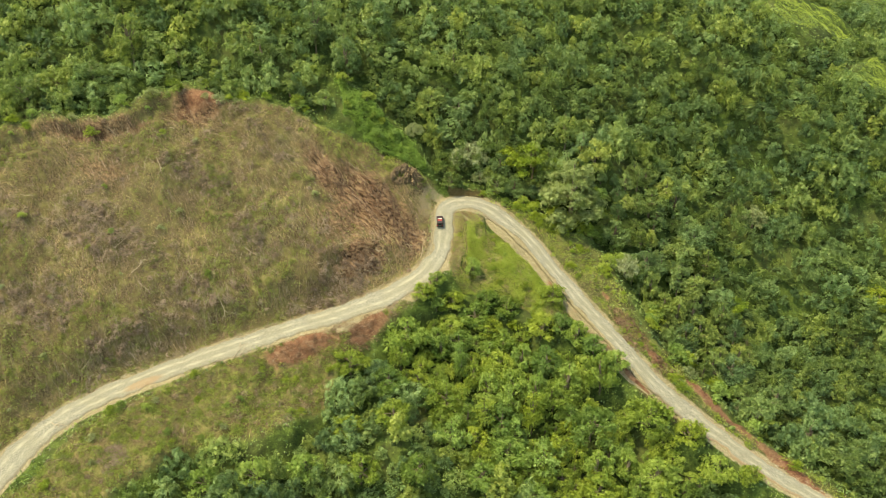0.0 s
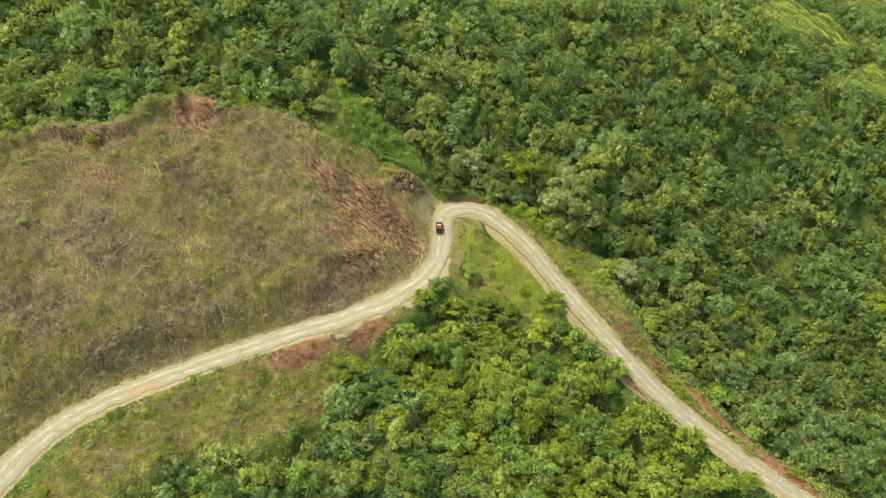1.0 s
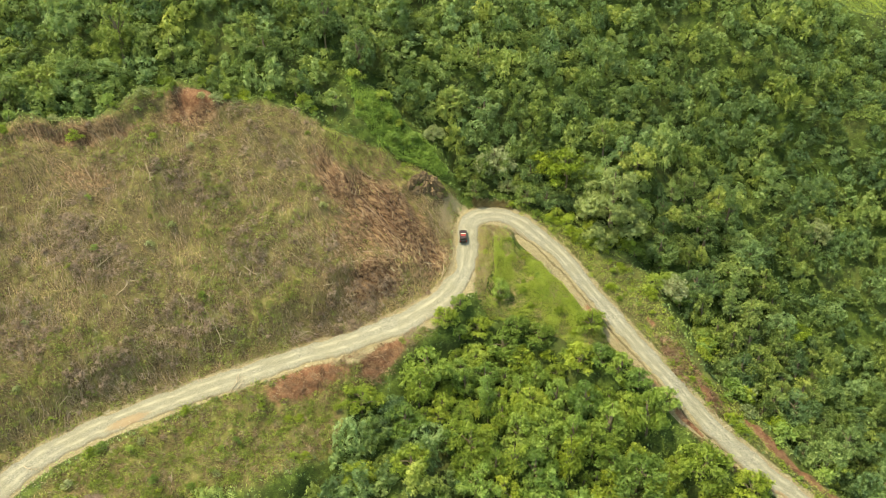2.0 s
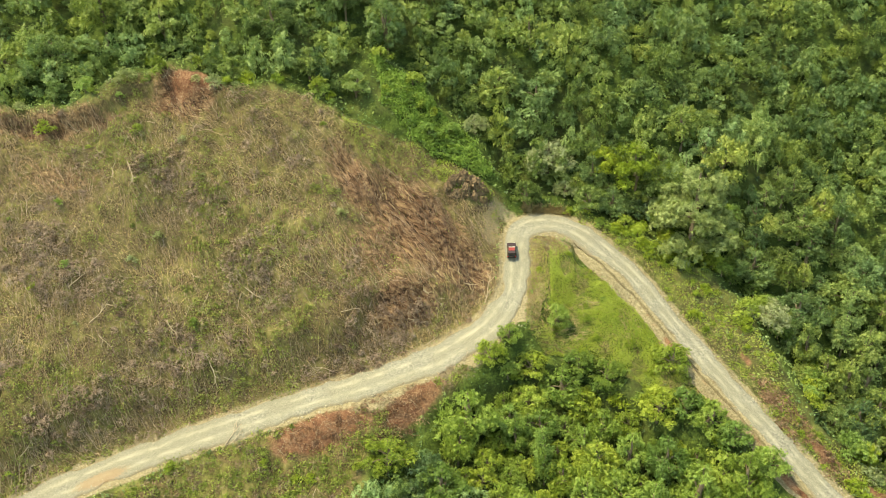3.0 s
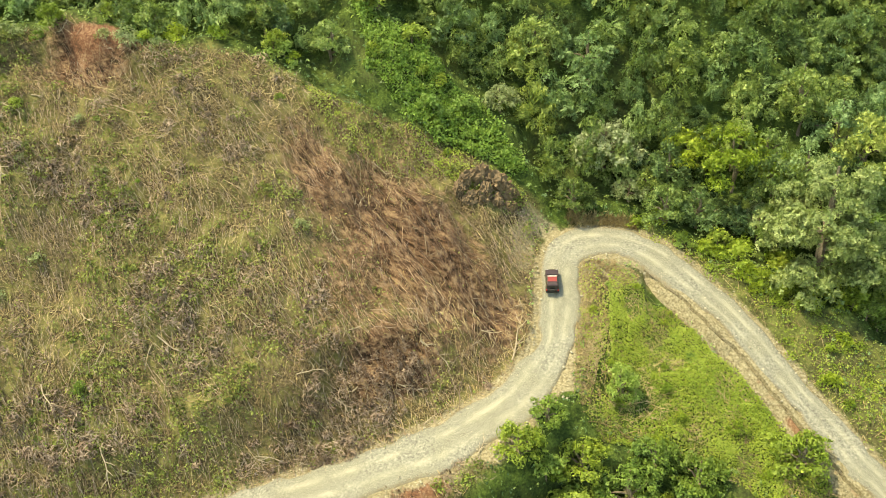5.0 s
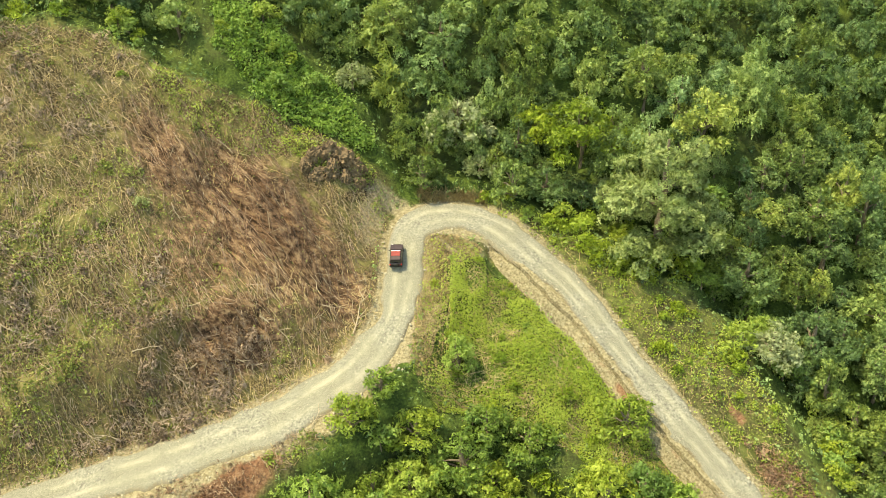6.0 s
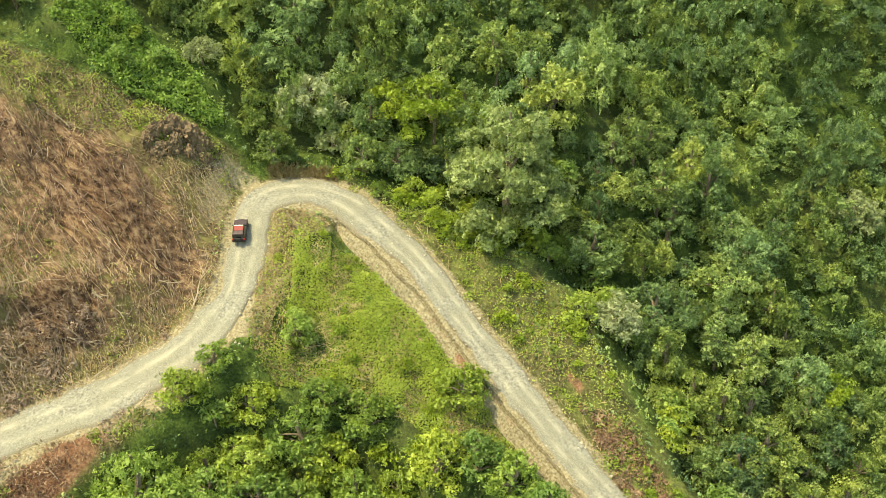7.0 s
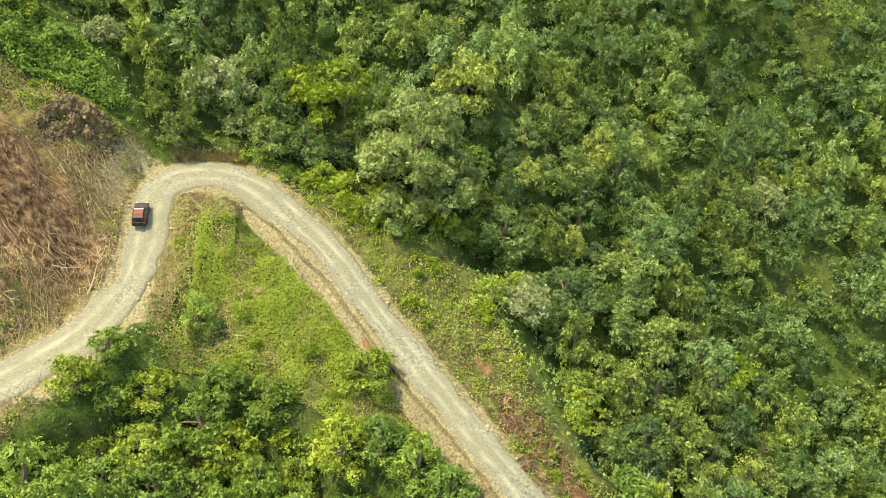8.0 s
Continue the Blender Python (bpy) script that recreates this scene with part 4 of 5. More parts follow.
heaps("brush_heaps", "dry grey-brown brush among creepers below the road", BANK, 170, 40, 79, M_DEAD, 1.0, 0.08, 0.6, lambda x, y: np.clip(0.5 + 1.5 * fractal(x, y, 9, 2, 80), 0, 1), 0.7)


def straw(name, label, polys, counts, seed, odds, wander=2.5, loose=0.8, tint=0.45, material=None, stretch=1.0):
    """Long dry stems lying in swathes over the ground, as one mass."""
    rng = np.random.default_rng(seed)
    xs, ys = zip(*[scatter(p, c, rng) for p, c in zip(polys, counts)])
    x, y = np.concatenate(xs), np.concatenate(ys)
    ok = rng.uniform(0, 1, len(x)) < odds(x, y)
    x, y = x[ok], y[ok]
    n = len(x)
    a = STREAK + wander * fractal(x, y, 13, 2, seed) + rng.normal(0, loose, n)
    half, w = stretch * rng.uniform(0.18, 0.85, n), rng.uniform(0.016, 0.045, n)
    dx, dy = np.cos(a) * half, np.sin(a) * half
    lift = rng.uniform(0.05, 0.55, n) * np.clip(0.7 + fractal(x, y, 3, 2, seed + 3), 0.2, 1.3)
    p0 = np.c_[x - dx, y - dy, land(x - dx, y - dy) + lift]
    p1 = np.c_[x + dx, y + dy, land(x + dx, y + dy) + lift + rng.uniform(-0.1, 0.25, n)]
    roll = rng.uniform(-0.9, 0.9, n)
    side = np.c_[-np.sin(a) * np.cos(roll), np.cos(a) * np.cos(roll), np.sin(roll)] * w[:, None]
    shade = np.clip(tint + 1.5 * fractal(x, y, 8, 3, seed + 1) + rng.normal(0, 0.2, n), 0, 1)
    q = np.stack([p0 - side, p1 - side * 0.5, p1 + side * 0.5, p0 + side], 1)
    return tagged(new(name, quads_mesh(name, q, material or M_STRAW, dict(tint=shade))), label, "litter", kind="stuff")


straw("dry_litter", "dry brown stems lying over cleared slope", (CLEARED, BANK, VERGE, HERB), (170000, 18000, 26000, 14000), 52, drier)
straw("dry_litter", "torn roots and stems combed down the bare scar", (CLEARED,), (76000,), 58, lambda x, y: 0.75 * np.clip(scar_mask(x, y) * 1.5 - 0.15, 0, 1), 0.3, 0.22, 0.45, M_SCAR, 1.7)
straw("dry_litter", "long grey-brown stems combed downhill over the cleared slope", (CLEARED,), (30000,), 66, lambda x, y: 0.9 - 0.6 * scar_mask(x, y), 1.2, 0.35, 0.55, M_DEAD, 2.2)
straw("dry_litter", "long pale stems lying across the cleared slope", (CLEARED, BANK), (15000, 3000), 73, drier, 1.5, 0.5, 0.7, None, 2.0)
cover("dry_grass", "short yellow-brown dry grass along the road edge", "grass", (DRY_STRIP,), (30000,), 0.30, 0.10, 0.5, M_STRAW, 75, 0.75, upright=0.8)
# forest floor: low growth under and before the trees
er = np.random.default_rng(61)
ex, ey = er.uniform(-140, 140, 170000), er.uniform(-104, 70, 170000)
op = openness(ex, ey)
rd, _, rw = road_near(ex, ey)
ok = (er.uniform(0, 1, len(ex)) < np.where(op > 0.05, 0.40, 0.22)) & (rd > rw + 1.0) & (bare(ex, ey) < 0.4)
for poly, share in ((CLEARED, 0.0), (BANK, 0.0), (HERB, 0.0), (VERGE, 0.45)):
    ok &= (polygon_distance(ex, ey, poly) > -1.2) | ((er.uniform(0, 1, len(ex)) < share) & (rd > rw + 3.5))
ex, ey = ex[ok], ey[ok]
ez = land(ex, ey) + er.uniform(0.1, 1.9, len(ex)) * np.clip(0.6 + fractal(ex, ey, 5, 3, 62), 0.1, 1.4)
en = unit(np.c_[er.normal(0, 0.6, len(ex)), er.normal(-0.2, 0.6, len(ex)), np.ones(len(ex))])
tint = np.clip(0.38 + 0.9 * fractal(ex, ey, 8, 3, 63) + er.normal(0, 0.15, len(ex)), 0, 1)
me = quads_mesh("undergrowth", leaf_quads(np.c_[ex, ey, ez], en, 0.8, 0.5, er), M_LEAF_FAR, dict(tint=tint))
tagged(new("undergrowth", me), "tangled green undergrowth along the forest edge", "undergrowth", kind="stuff")


# ---- shrubs ----
def shrub_proto(label, seed, leaf, leaves, spread, high, ll, lw, group):
    rng = np.random.default_rng(seed)
    lobes = lobes_of(rng, 6, spread, high, 0.25, 0.62)
    stem = trunk_mesh(rng, lobes, high, 0.05, M_BARK, "stem")
    thing = tagged(new("shrub"), label, "shrub", group)
    part("stem", stem, thing)
    part("foliage", quads_mesh("foliage", crown_quads(rng, lobes, leaves, ll, lw), leaf), thing)
    return thing


SHRUBS = [shrub_proto("low bushy green shrub on open hillside", 81, M_FRESH, 330, 0.9, 1.2, 0.40, 0.22, "hillside shrubs"),
          shrub_proto("bright lime-green leafy shrub beside the road", 82, M_LIME, 330, 1.0, 1.0, 0.42, 0.24, "hillside shrubs"),
          shrub_proto("grey-green shrub regrowing among cut brush", 83, M_PALE, 260, 0.8, 1.1, 0.36, 0.2, "hillside shrubs")]
sr = np.random.default_rng(84)
for poly, count, odds, lo, hi in ((HERB, 16, (0.2, 0.8, 0.0), 0.5, 1.2), (VERGE, 24, (0.3, 0.7, 0.0), 0.6, 1.6), (CLEARED, 40, (0.45, 0.2, 0.35), 0.5, 1.2),
                                  (BANK, 28, (0.5, 0.3, 0.2), 0.6, 1.5), (LIME_BAND, 24, (0.15, 0.85, 0.0), 0.7, 1.5),
                                  (SPUR_EDGE, 44, (0.6, 0.4, 0.0), 1.0, 2.3), (OUTER, 62, (0.65, 0.25, 0.1), 1.4, 3.0), (GULLY, 9, (0.75, 0.25, 0.0), 1.0, 2.2)):
    sx, sy = scatter(poly, count * 30, sr)
    pick = sr.permutation(len(sx))
    made = 0
    for i in pick:
        r, _, w = road_near(np.array([sx[i]]), np.array([sy[i]]))
        if r[0] < w[0] + 1.6 or (poly is CLEARED and scar_mask(sx[i], sy[i]) > 0.4 and sr.uniform() < 0.8):
            continue
        planted(SHRUBS[sr.choice(3, p=odds)], sx[i], sy[i], sr.uniform(lo, hi), sr.uniform(0, 360))
        made += 1
        if made == count:
            break
# bushes along the upper edge of the clearing
edge = np.array(CLEARED[1:9], float)
for a, b in zip(edge, edge[1:]):
    for _ in range(int(np.linalg.norm(b - a) / 2.8)):
        x, y = a + (b - a) * sr.uniform() + sr.normal(0.0, 1.9, 2) + np.array([0, 1.6])
        planted(SHRUBS[sr.choice(3, p=(0.7, 0.15, 0.15))], x, y, sr.uniform(0.8, 2.4), sr.uniform(0, 360))
for s in SHRUBS:
    discard(s)


# tall grass behind the bend
gr = np.random.default_rng(87)
gx, gy = gr.uniform(0.5, 11, 2200), gr.normal(3.4, 0.6, 2200)
gy -= 0.055 * np.clip(gx - 8, 0, 10) ** 2
ok = road_near(gx, gy)[0] > road_near(gx, gy)[2] + 0.5
gx, gy = gx[ok], gy[ok]
n = len(gx)
foot = np.c_[gx, gy, land(gx, gy)]
tip = foot + np.c_[gr.normal(0, 0.3, n), gr.normal(-0.1, 0.3, n), gr.uniform(0.4, 1.0, n)]
a = gr.uniform(0, math.pi, n)
side = np.c_[np.cos(a), np.sin(a), np.zeros(n)] * 0.06
me = quads_mesh("tall_grass", np.stack([foot - side, foot + side, tip + side * 0.3, tip - side * 0.3], 1), M_STRAW, dict(tint=gr.uniform(0.6, 1.0, n)))
tagged(new("tall_grass", me), "tall dry brown grass behind the road bend", "grass", kind="stuff")


# ---- fallen wood ----
def branch_mesh(rng, length, forks, girth):
    """A bare fallen branch, lying along x, with forked twigs."""
    bm = bmesh.new()
    pts = [Vector((0, 0, 0))]
    heading = Vector((1, 0, 0.04))
    for k in range(6):
        heading = (heading + Vector((0, rng.uniform(-0.22, 0.22), rng.uniform(-0.05, 0.07)))).normalized()
        pts.append(pts[-1] + heading * length / 6)
    tube(bm, pts, [girth * (1 - 0.13 * k) for k in range(7)], 6)
    for k in range(forks):
        i = rng.integers(1, 6)
        side = rng.choice((-1, 1))
        d = Vector((rng.uniform(0.4, 1), side * rng.uniform(0.4, 1), rng.uniform(-0.02, 0.35))).normalized()
        l = length * rng.uniform(0.15, 0.4)
        a = pts[i]
        b = a + d * l * 0.5
        c = b + (d + Vector((0.3, 0, 0.1))).normalized() * l * 0.5
        tube(bm, [a, b, c], (girth * 0.5, girth * 0.36, girth * 0.16), 5)
    me = bpy.data.meshes.new("fallen_branch")
    bm.to_mesh(me)
    bm.free()
    return me


def lay(me, x, y, turn, scale, label, name="fallen_branch", group="fallen branches"):
    e = 0.8
    zx = (on_land(x + e, y) - on_land(x - e, y)) / (2 * e)
    zy = (on_land(x, y + e) - on_land(x, y - e)) / (2 * e)
    up = Vector((-zx, -zy, 1)).normalized()
    q = Vector((0, 0, 1)).rotation_difference(up)
    ob = new(name, me)
    ob.matrix_world = Matrix.Translation((x, y, on_land(x, y) + 0.28)) @ q.to_matrix().to_4x4() @ pose(0, 0, 0, 0, 0, turn) @ Matrix.Scale(scale, 4)
    return tagged(ob, label, "branch", group)


br = np.random.default_rng(91)
BRANCHES = []
for k in range(7):
    me = branch_mesh(br, 4.5, int(br.integers(3, 8)), 0.095)
    me.materials.append(M_DEADWOOD)
    BRANCHES.append(me)
# branches seen singly: x, y, turn, scale
for x, y, turn, scale in ((-81.6, -2.4, 60, 1.16),
                          (-80.1, -5.7, -60, 1.47),
                          (-104.1, -17.0, 10, 0.9),
                          (-60.3, -35.8, -60, 1.46),
                          (-57.2, -37.6, -20, 1.02),
                          (-65.7, -34.3, -70, 1.1),
                          (-30.0, -24.3, 80, 1.38),
                          (-28.2, -26.7, 60, 1.09),
                          (-30.4, -27.6, -30, 1.18),
                          (-26.5, -28.5, 20, 0.82),
                          (-87.9, -28.0, 60, 1.33),
                          (-91.6, -55.1, 80, 1.18),
                          (-93.1, -53.2, 60, 1.03),
                          (-54.4, -24.2, -40, 1.35),
                          (-52.0, -19.8, -50, 1.01),
                          (-85.1, -46.3, 70, 1.12),
                          (-107.4, -33.8, -70, 0.89),
                          (-104.5, -37.6, -50, 1.08),
                          (-109.6, -42.2, 20, 0.94),
                          (-22.2, -25.4, -30, 0.98),
                          (-54.9, -51.3, 70, 1.33),
                          (-53.6, -49.9, 50, 1.0),
                          (-97.8, -65.9, -30, 1.14),
                          (-7.1, -20.7, 70, 1.49),
                          (-19.4, -20.9, -35, 1.47),
                          (-82.9, -33.2, 30, 1.31),
                          (-68.5, -31.0, -60, 1.18),
                          (-100.3, -27.6, -20, 0.99)):
    lay(BRANCHES[int(br.integers(0, 7))], x, y, turn, scale, "pale bare fallen branch on cut brush")
bx, by = scatter(CLEARED, 5000, br)
ok = np.where((bx > -128))[0][:90]
for i in ok:
    lay(BRANCHES[int(br.integers(0, 7))], bx[i], by[i], br.uniform(0, 360) if br.uniform() < 0.5 else br.normal(-50, 30), br.uniform(0.4, 1.0),
        "grey dead branch lying on cleared slope")
bx, by = scatter(BANK, 1500, br)
for i in range(28):
    lay(BRANCHES[int(br.integers(0, 7))], bx[i], by[i], br.uniform(0, 360), br.uniform(0.35, 0.8), "grey dead branch below the road edge")


def twigs(name, label, poly, count, seed, material):
    rng = np.random.default_rng(seed)
    x, y = scatter(poly, count, rng, on_bare=True)
    ok = rng.uniform(0, 1, len(x)) < np.clip(0.12 + 1.2 * tangled(x, y), 0.05, 1)
    x, y = x[ok], y[ok]
    n = len(x)
    a = rng.uniform(0, 2 * math.pi, n)
    a = np.where(rng.uniform(0, 1, n) < 0.45, STREAK + rng.normal(0, 0.35, n), a)
    half = rng.uniform(0.3, 1.1, n)
    dx, dy = np.cos(a) * half, np.sin(a) * half
    p0 = np.c_[x - dx, y - dy, land(x - dx, y - dy) + rng.uniform(0.1, 0.5, n)]
    p1 = np.c_[x + dx, y + dy, land(x + dx, y + dy) + rng.uniform(0.15, 0.9, n)]
    w = rng.uniform(0.02, 0.06, n)[:, None]
    side = np.c_[-np.sin(a), np.cos(a), np.zeros(n)]
    up = np.tile((0.0, 0.0, 1.0), (n, 1))
    quads = np.concatenate([np.stack([p0 - side * w, p1 - side * w * 0.4, p1 + side * w * 0.4, p0 + side * w], 1),
                            np.stack([p0 - up * w, p1 - up * w * 0.4, p1 + up * w * 0.4, p0 + up * w], 1)])
    return tagged(new(name, quads_mesh(name, quads, material)), label, "twigs", kind="stuff")


M_TWIG = plain("grey_twigs", (0.10, 0.078, 0.058), (0.31, 0.265, 0.205), 2.0)
twigs("twigs", "tangled pale dead twigs over cleared slope", CLEARED, 52000, 67, M_TWIG)
twigs("twigs", "tangled pale dead twigs below the road", BANK, 5500, 68, M_TWIG)


# ---- bare rock and stones ----
def rock_mesh(seed, sx, sy, sz, material, detail=4):
    bm = bmesh.new()
    bmesh.ops.create_icosphere(bm, subdivisions=detail, radius=1.0)
    for v in bm.verts:
        p = v.co.copy()
        d = 0.5 * abs(noise.noise(Vector((p.x * 4.5, p.y * 4.5, p.z * 1.2)) + Vector((seed, seed, 0)))) + 0.30 * noise.noise(p * 1.3 + Vector((seed, 0, 0))) + 0.42 * abs(noise.noise(p * 3.1 + Vector((0, seed, 0)))) + 0.2 * noise.noise(p * 7 + Vector((0, 0, seed)))
        v.co = Vector((p.x * sx, p.y * sy, p.z * sz)) * (1 + d)
    me = bpy.data.meshes.new("rock")
    bm.to_mesh(me)
    bm.free()
    me.materials.append(material)
    return me


for k, (x, y, sx, sy, sz, turn) in enumerate(((-12.6, 2.6, 1.7, 1.2, 2.2, 20), (-10.6, 2.8, 1.9, 1.1, 2.0, -15), (-14.2, 1.8, 1.4, 1.0, 1.8, 40), (-11.6, 0.9, 1.5, 0.9, 1.5, 70),
                                              (-9.0, 2.2, 1.5, 0.9, 1.6, 0), (-13.4, -0.2, 1.2, 0.8, 1.2, 30), (-10.0, 0.6, 1.0, 0.8, 1.1, 110), (-8.0, 1.0, 0.9, 0.7, 0.9, 15), (-15.4, 0.4, 1.0, 0.8, 1.1, 80))):
    ob = new("rock_outcrop", rock_mesh(3 + 5 * k, sx, sy, sz, M_ROCK))
    ob.matrix_world = pose(x, y, on_land(x, y) - 0.15 * sz, 12 * math.sin(k), 10 * math.cos(2 * k), turn)
    tagged(ob, "dark weathered rock and earth face above the bend", "rock", "rock outcrop")

st = np.random.default_rng(95)
STONES = [rock_mesh(100 + k, 0.16, 0.13, 0.10, M_STONE, 2) for k in range(4)]
for me in STONES:
    me.name = "stone"
for k in range(90):
    i = int(st.integers(4, len(LINE) - 4))
    sd = frames_along(LINE)[i]
    off = st.choice((-1, 1)) * (LINE[i, 3] / 2 + st.normal(-0.1, 0.4))
    x, y = LINE[i, 0] + sd[0] * off, LINE[i, 1] + sd[1] * off
    ob = new("stone", STONES[k % 4])
    ob.matrix_world = pose(x, y, LINE[i, 2] + 0.02, 0, 0, st.uniform(0, 360)) @ Matrix.Scale(st.uniform(0.4, 1.2), 4)
    tagged(ob, "small pale loose stone at the road edge", "stone", "road stones")


# ---- the washed-out shoulder inside the lower road ----
def build_shoulder():
    first = int(np.argmin(np.hypot(LINE[:, 0] - 11, LINE[:, 1] + 2)))
    last = int(np.argmin(np.hypot(LINE[:, 0] - 57, LINE[:, 1] + 56)))
    side = frames_along(LINE)
    prof = ((0.15, 0.0), (-0.25, -0.02), (-0.55, -0.08), (-0.75, -0.70), (-0.98, -0.74), (-1.2, -0.04), (-1.4, 0.12), (-1.7, 0.16), (-2.1, 0.16), (-2.6, 0.05), (-3.2, -0.5))
    verts, clay = [], []
    for k in range(first, last + 1):
        x, y, z, w = LINE[k]
        f = (k - first) / (last - first)
        ease = min(1, f * 8, (1 - f) * 8)
        wob = 0.9 * value_noise(np.array([k / 7.0]), np.array([0.5]), 15)[0] + 0.45 * value_noise(np.array([k / 1.7]), np.array([0.5]), 17)[0]
        for o, h in prof:
            q = -w / 2 + (o + (wob if o < 0 else 0)) * (0.35 + 0.65 * ease)
            px, py = x + side[k, 0] * q, y + side[k, 1] * q
            base = on_land(px, py)
            blend = min(1.0, max(0.0, (-o - 1.5) / 1.2))
            top = (z + 0.07 + h * (0.3 + 0.7 * ease)) * (1 - blend) + (base + (0.10 if o > -3 else -0.35)) * blend
            verts.append((px, py, (base - 0.3) * (1 - ease) + top * ease))
            clay.append(1.15 * math.exp(-((o + 1.5) / 0.8) ** 2) * smooth01(np.array([(f - 0.2) * 4]))[0] * (0.5 + value_noise(np.array([k / 9.0]), np.array([7.5]), 16)[0]) * 1.1)
    verts = np.array(verts)
    verts[:, 2] += 0.26 * fractal(verts[:, 0], verts[:, 1], 1.1, 3, 18)
    n = len(prof)
    i = np.arange(len(verts)).reshape(-1, n)
    faces = np.stack([i[:-1, :-1], i[:-1, 1:], i[1:, 1:], i[1:, :-1]], -1).reshape(-1, 4)
    one = np.ones(len(verts))
    me = mesh_from("road_shoulder", verts, faces, M_GROUND, False, dict(dry=one, dust=one * 0.95, clay=clay, scar=one * 0))
    return tagged(new("road_shoulder", me), "eroded earth shoulder with a dark washed-out rill", "road shoulder", kind="structure")


build_shoulder()


def rubble(count, seed):
    """Loose stones and clods along the road's edges and on the shoulder, as one mass."""
    rng = np.random.default_rng(seed)
    side = frames_along(LINE)
    i = rng.integers(3, len(LINE) - 3, count)
    half = LINE[i, 3] / 2
    off = np.where(rng.uniform(0, 1, count) < 0.5, half + rng.normal(0.2, 0.5, count), -half + rng.normal(-0.6, 1.0, count))
    mid = rng.uniform(0, 1, count) < 0.22
    off = np.where(mid, rng.uniform(-1, 1, count) * half, off)
    x, y = LINE[i, 0] + side[i, 0] * off + rng.normal(0, 0.3, count), LINE[i, 1] + side[i, 1] * off + rng.normal(0, 0.3, count)
    z = np.where(np.abs(off) < half, LINE[i, 2] + 0.04, np.maximum(land(x, y), LINE[i, 2] - 0.4) + 0.06)
    r = np.exp(rng.normal(-2.6, 0.45, count)) * np.where(mid, 0.7, 1.0)
    corner = np.array([(1, 0, 0), (0, 1, 0), (-1, 0, 0), (0, -1, 0), (0, 0, 1), (0, 0, -1)], float)
    v = corner[None] * r[:, None, None] * rng.uniform(0.6, 1.3, (count, 6, 1)) + rng.normal(0, 0.15, (count, 6, 3)) * r[:, None, None]
    v = (v * np.array([1, 1, 0.75]) + np.c_[x, y, z][:, None]).reshape(-1, 3)
    tri = np.array([(0, 1, 4), (1, 2, 4), (2, 3, 4), (3, 0, 4), (1, 0, 5), (2, 1, 5), (3, 2, 5), (0, 3, 5)])
    f = (tri[None] + 6 * np.arange(count)[:, None, None]).reshape(-1, 3)
    return tagged(new("rubble", mesh_from("rubble", v, f, M_STONE)), "loose stones and clods along the gravel road", "gravel", kind="stuff")


rubble(5500, 97)


# ---- the car ----
M_PAINT = plain("dark_car_paint", (0.030, 0.020, 0.022), (0.045, 0.028, 0.030), 3.0, 0.25, 0.5, 0.3, 0.0)
M_ROOF = plain("red_roof_paint", (0.13, 0.014, 0.016), (0.17, 0.02, 0.022), 3.0, 0.55, 0.25, 0.0, 0.0)
M_GLASS = plain("tinted_glass", (0.008, 0.010, 0.012), (0.012, 0.014, 0.016), 3.0, 0.06, 0.6, 0.0, 0.0)
M_RUBBER = plain("tyre_rubber", (0.02, 0.02, 0.02), (0.05, 0.045, 0.04), 12.0, 0.9)
M_METAL = plain("rim_metal", (0.35, 0.35, 0.36), (0.5, 0.5, 0.5), 8.0, 0.35, 0.5, 0.9, 0.0)
M_TRIM = plain("black_plastic", (0.018, 0.018, 0.018), (0.035, 0.035, 0.034), 9.0, 0.7)
M_WHITE = plain("white_panel", (0.42, 0.41, 0.39), (0.5, 0.49, 0.47), 5.0, 0.4)
M_LAMP_RED = plain("red_lamp", (0.35, 0.015, 0.012), (0.45, 0.02, 0.018), 5.0, 0.2)
M_LAMP_CLEAR = plain("clear_lamp", (0.6, 0.6, 0.58), (0.75, 0.75, 0.72), 5.0, 0.15)


def prism(outline, half, inset=0.0, bevel=0.04):
    """A body from a side outline (y, z), across x, drawn in towards the top."""
    bm = bmesh.new()
    zs = [p[1] for p in outline]
    lo, hi = min(zs), max(zs)
    rings = []
    for sgn in (-1, 1):
        rings.append([bm.verts.new((sgn * (half - inset * ((z - lo) / (hi - lo))), y, z)) for y, z in outline])
    n = len(outline)
    for i in range(n):
        bm.faces.new((rings[0][i], rings[0][(i + 1) % n], rings[1][(i + 1) % n], rings[1][i]))
    bm.faces.new(rings[0][::-1])
    bm.faces.new(rings[1])
    bmesh.ops.recalc_face_normals(bm, faces=bm.faces)
    if bevel:
        bmesh.ops.bevel(bm, geom=bm.edges[:], offset=bevel, segments=2, affect="EDGES", profile=0.6)
    return bm


def box(x0, x1, y0, y1, z0, z1, bevel=0.02):
    bm = bmesh.new()
    bmesh.ops.create_cube(bm, size=1.0, matrix=Matrix.Translation(((x0 + x1) / 2, (y0 + y1) / 2, (z0 + z1) / 2)) @ Matrix.Diagonal((x1 - x0, y1 - y0, z1 - z0, 1)))
    if bevel:
        bmesh.ops.bevel(bm, geom=bm.edges[:], offset=bevel, segments=2, affect="EDGES", profile=0.6)
    return bm


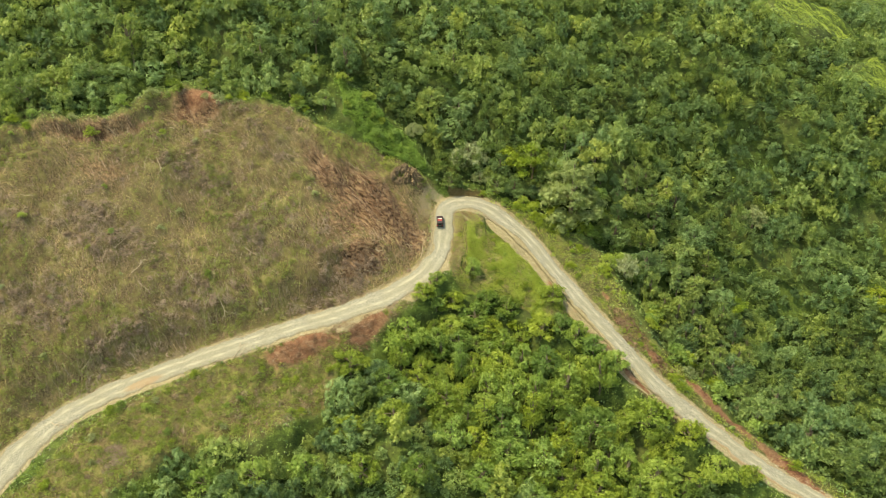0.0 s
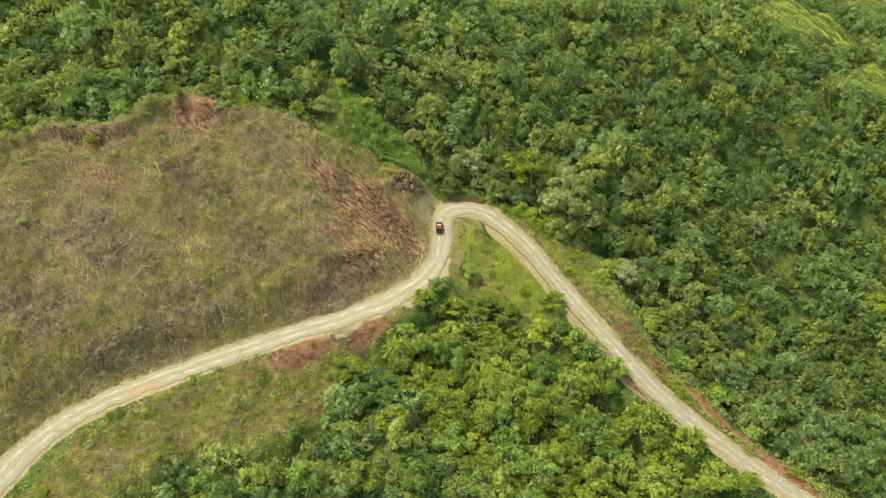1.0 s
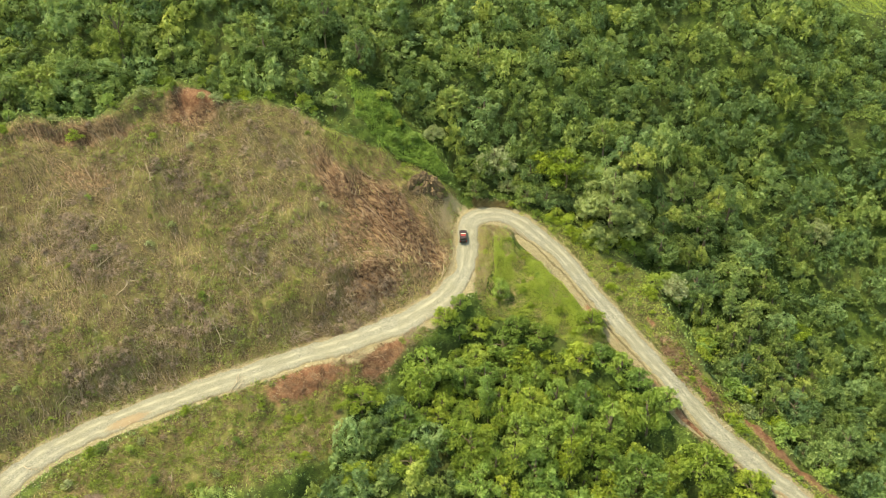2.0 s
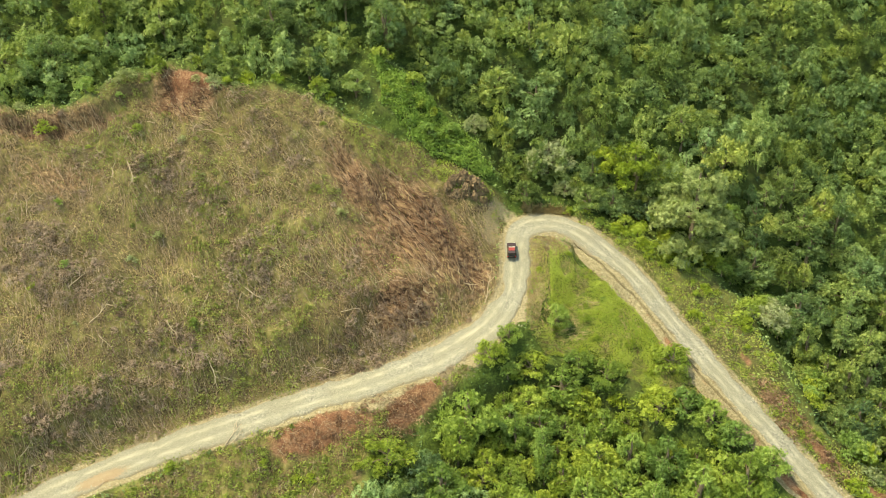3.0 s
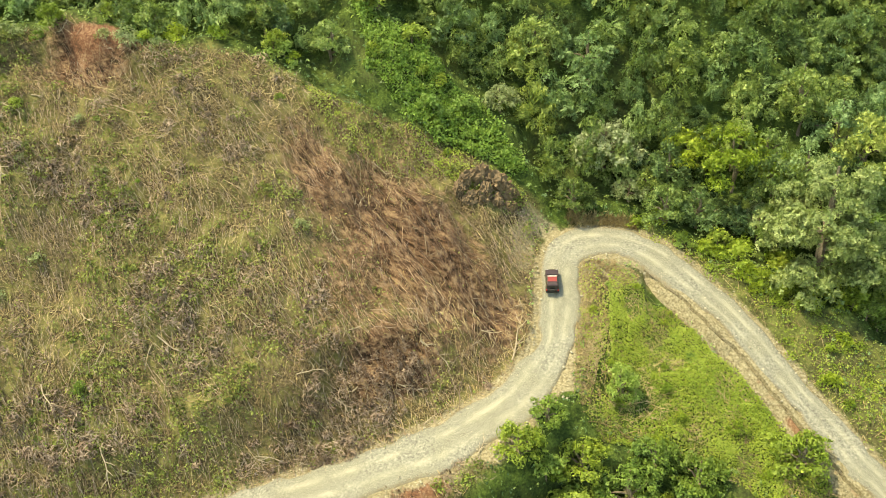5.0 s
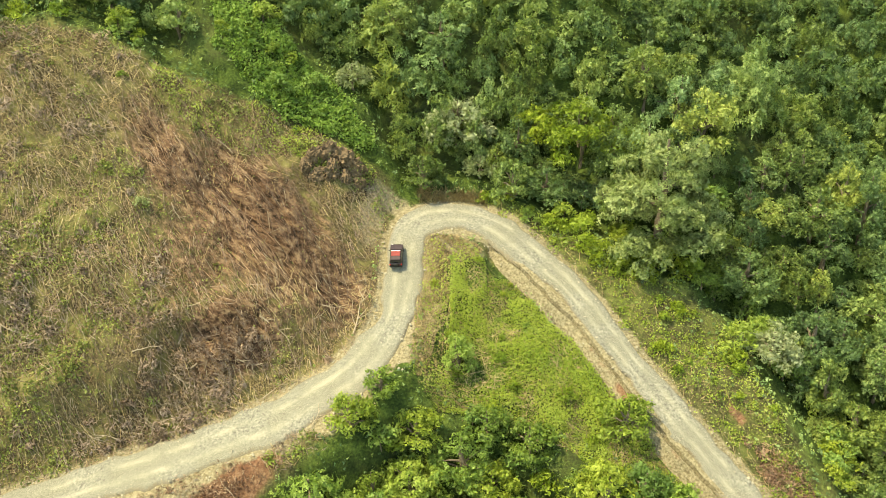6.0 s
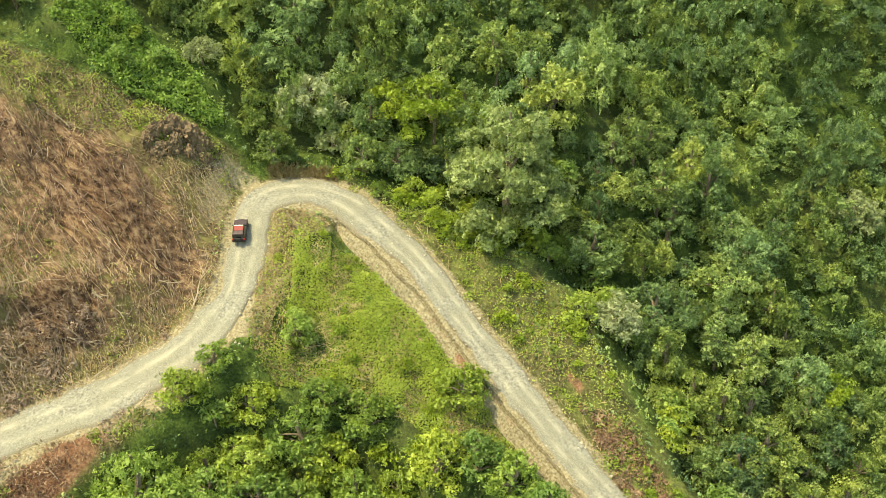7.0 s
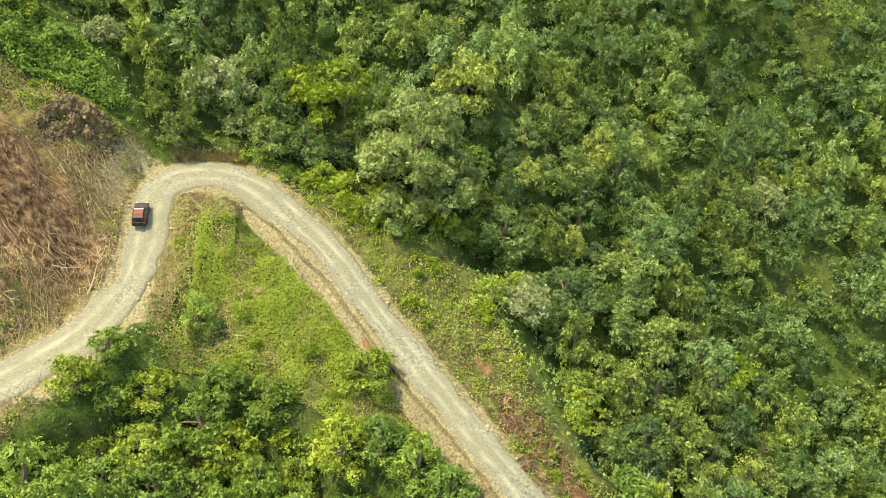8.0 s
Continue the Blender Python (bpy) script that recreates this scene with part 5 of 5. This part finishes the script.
def panel(corners, thick):
    """A thin pane on four corners, with depth along its normal."""
    bm = bmesh.new()
    c = [Vector(p) for p in corners]
    nrm = (c[1] - c[0]).cross(c[3] - c[0]).normalized() * thick
    a, b = [bm.verts.new(p) for p in c], [bm.verts.new(p + nrm) for p in c]
    bm.faces.new(a[::-1])
    bm.faces.new(b)
    for i in range(4):
        bm.faces.new((a[i], a[(i + 1) % 4], b[(i + 1) % 4], b[i]))
    bmesh.ops.recalc_face_normals(bm, faces=bm.faces)
    return bm


def ring_wheel(radius, width, inner, sides=24):
    bm = bmesh.new()
    prof = ((inner, -width / 2), (radius * 0.93, -width / 2), (radius, -width * 0.3), (radius, width * 0.3), (radius * 0.93, width / 2), (inner, width / 2))
    rings = [[bm.verts.new((o, r * math.cos(2 * math.pi * j / sides), r * math.sin(2 * math.pi * j / sides))) for r, o in prof] for j in range(sides)]
    for j in range(sides):
        a, b = rings[j], rings[(j + 1) % sides]
        for i in range(len(prof)):
            bm.faces.new((a[i], a[(i + 1) % len(prof)], b[(i + 1) % len(prof)], b[i]))
    bmesh.ops.recalc_face_normals(bm, faces=bm.faces)
    return bm


def build_car(m):
    car = tagged(new("car"), "dark off-road car with red roof on the gravel road", "car")
    # shortened along its length to fit the camera's view
    car.matrix_world = m @ Matrix.Diagonal((1, 0.86, 1, 1))
    lower = [(-2.10, 0.42), (-2.16, 0.62), (-2.12, 0.98), (-1.98, 1.06), (0.62, 1.06), (1.90, 0.98), (2.10, 0.86), (2.14, 0.55), (2.05, 0.36), (-2.02, 0.34)]
    part("body", prism(lower, 0.93, 0.05, 0.06), car, "dark paint, dusty below", M_PAINT)
    part("cabin", prism([(-1.96, 1.04), (-1.78, 1.62), (-1.60, 1.68), (0.05, 1.68), (0.28, 1.62), (0.86, 1.04)], 0.86, 0.14, 0.05), car, "", M_PAINT)
    part("roof", prism([(-1.02, 1.665), (-0.98, 1.72), (0.08, 1.72), (0.16, 1.665)], 0.70, 0.04, 0.02), car, "red roof panel", M_ROOF)
    part("roof_panel", box(-0.64, 0.64, -0.06, 0.10, 1.715, 1.755, 0.015), car, "white panel across the roof", M_WHITE)
    for s in (-1, 1):
        part("roof_rail", box(s * 0.66 - 0.02, s * 0.66 + 0.02, -1.5, 0.0, 1.75, 1.79, 0.01), car, "black roof rail", M_TRIM)
        for y0, y1, t0, t1 in ((-1.70, -1.15, -1.62, -1.15), (-1.07, -0.32, -1.07, -0.32), (-0.24, 0.62, -0.24, 0.20)):
            lo, hi = 0.858, 0.765
            pts = [(s * lo, y0, 1.10), (s * lo, y1, 1.10), (s * hi, t1, 1.56), (s * hi, t0, 1.56)]
            part("side_window", panel(pts if s > 0 else pts[::-1], 0.02), car, "tinted side glass", M_GLASS)
        part("headlight", box(s * 0.66 - 0.17, s * 0.66 + 0.17, 2.05, 2.13, 0.72, 0.88), car, "clear headlight", M_LAMP_CLEAR)
        part("taillight", box(s * 0.80 - 0.09, s * 0.80 + 0.09, -2.17, -2.08, 0.78, 1.04), car, "red rear lamp", M_LAMP_RED)
        part("mirror", box(s * 1.0 - 0.09, s * 1.0 + 0.09, 0.52, 0.64, 1.06, 1.20, 0.03), car, "", M_TRIM)
    part("windscreen", panel([(-0.72, 0.90, 1.09), (0.72, 0.90, 1.09), (0.66, 0.36, 1.60), (-0.66, 0.36, 1.60)], 0.02), car, "tinted windscreen", M_GLASS)
    part("rear_window", panel([(0.70, -2.00, 1.10), (-0.70, -2.00, 1.10), (-0.64, -1.85, 1.57), (0.64, -1.85, 1.57)], 0.02), car, "dark rear window", M_GLASS)
    part("rear_bumper", box(-0.92, 0.92, -2.24, -2.08, 0.40, 0.62, 0.04), car, "", M_TRIM)
    part("front_bumper", box(-0.92, 0.92, 2.06, 2.22, 0.36, 0.60, 0.04), car, "", M_TRIM)
    part("number_plate", box(-0.24, 0.24, -2.20, -2.17, 0.72, 0.84, 0.0), car, "plain pale plate", M_WHITE)
    part("spare_wheel_cover", box(-0.30, 0.30, -2.34, -2.14, 0.66, 1.20, 0.09), car, "black spare wheel cover", M_TRIM)
    for s in (-1, 1):
        for y in (-1.30, 1.32):
            wheel = new("wheel")
            wheel.parent = car
            wheel.location = (s * 0.83, y, 0.36)
            wheel.scale = (1, 1 / 0.86, 1)
            part("tyre", ring_wheel(0.36, 0.24, 0.20), wheel, "black rubber tyre", M_RUBBER)
            part("rim", ring_wheel(0.205, 0.16, 0.05), wheel, "grey metal rim", M_METAL)
    return car


k = int(np.argmin(np.hypot(LINE[:, 0] + 0.9, LINE[:, 1] + 9.4)))
ahead = LINE[k + 2] - LINE[k - 2]
build_car(pose(-1.8, -9.6, float(LINE[k, 2]) + 0.05, math.degrees(math.atan2(ahead[2], np.hypot(ahead[0], ahead[1]))), 0, math.degrees(math.atan2(-ahead[0], ahead[1]))))


# ---- the hillside leans back to fit the camera's view; what grows on it stays upright ----
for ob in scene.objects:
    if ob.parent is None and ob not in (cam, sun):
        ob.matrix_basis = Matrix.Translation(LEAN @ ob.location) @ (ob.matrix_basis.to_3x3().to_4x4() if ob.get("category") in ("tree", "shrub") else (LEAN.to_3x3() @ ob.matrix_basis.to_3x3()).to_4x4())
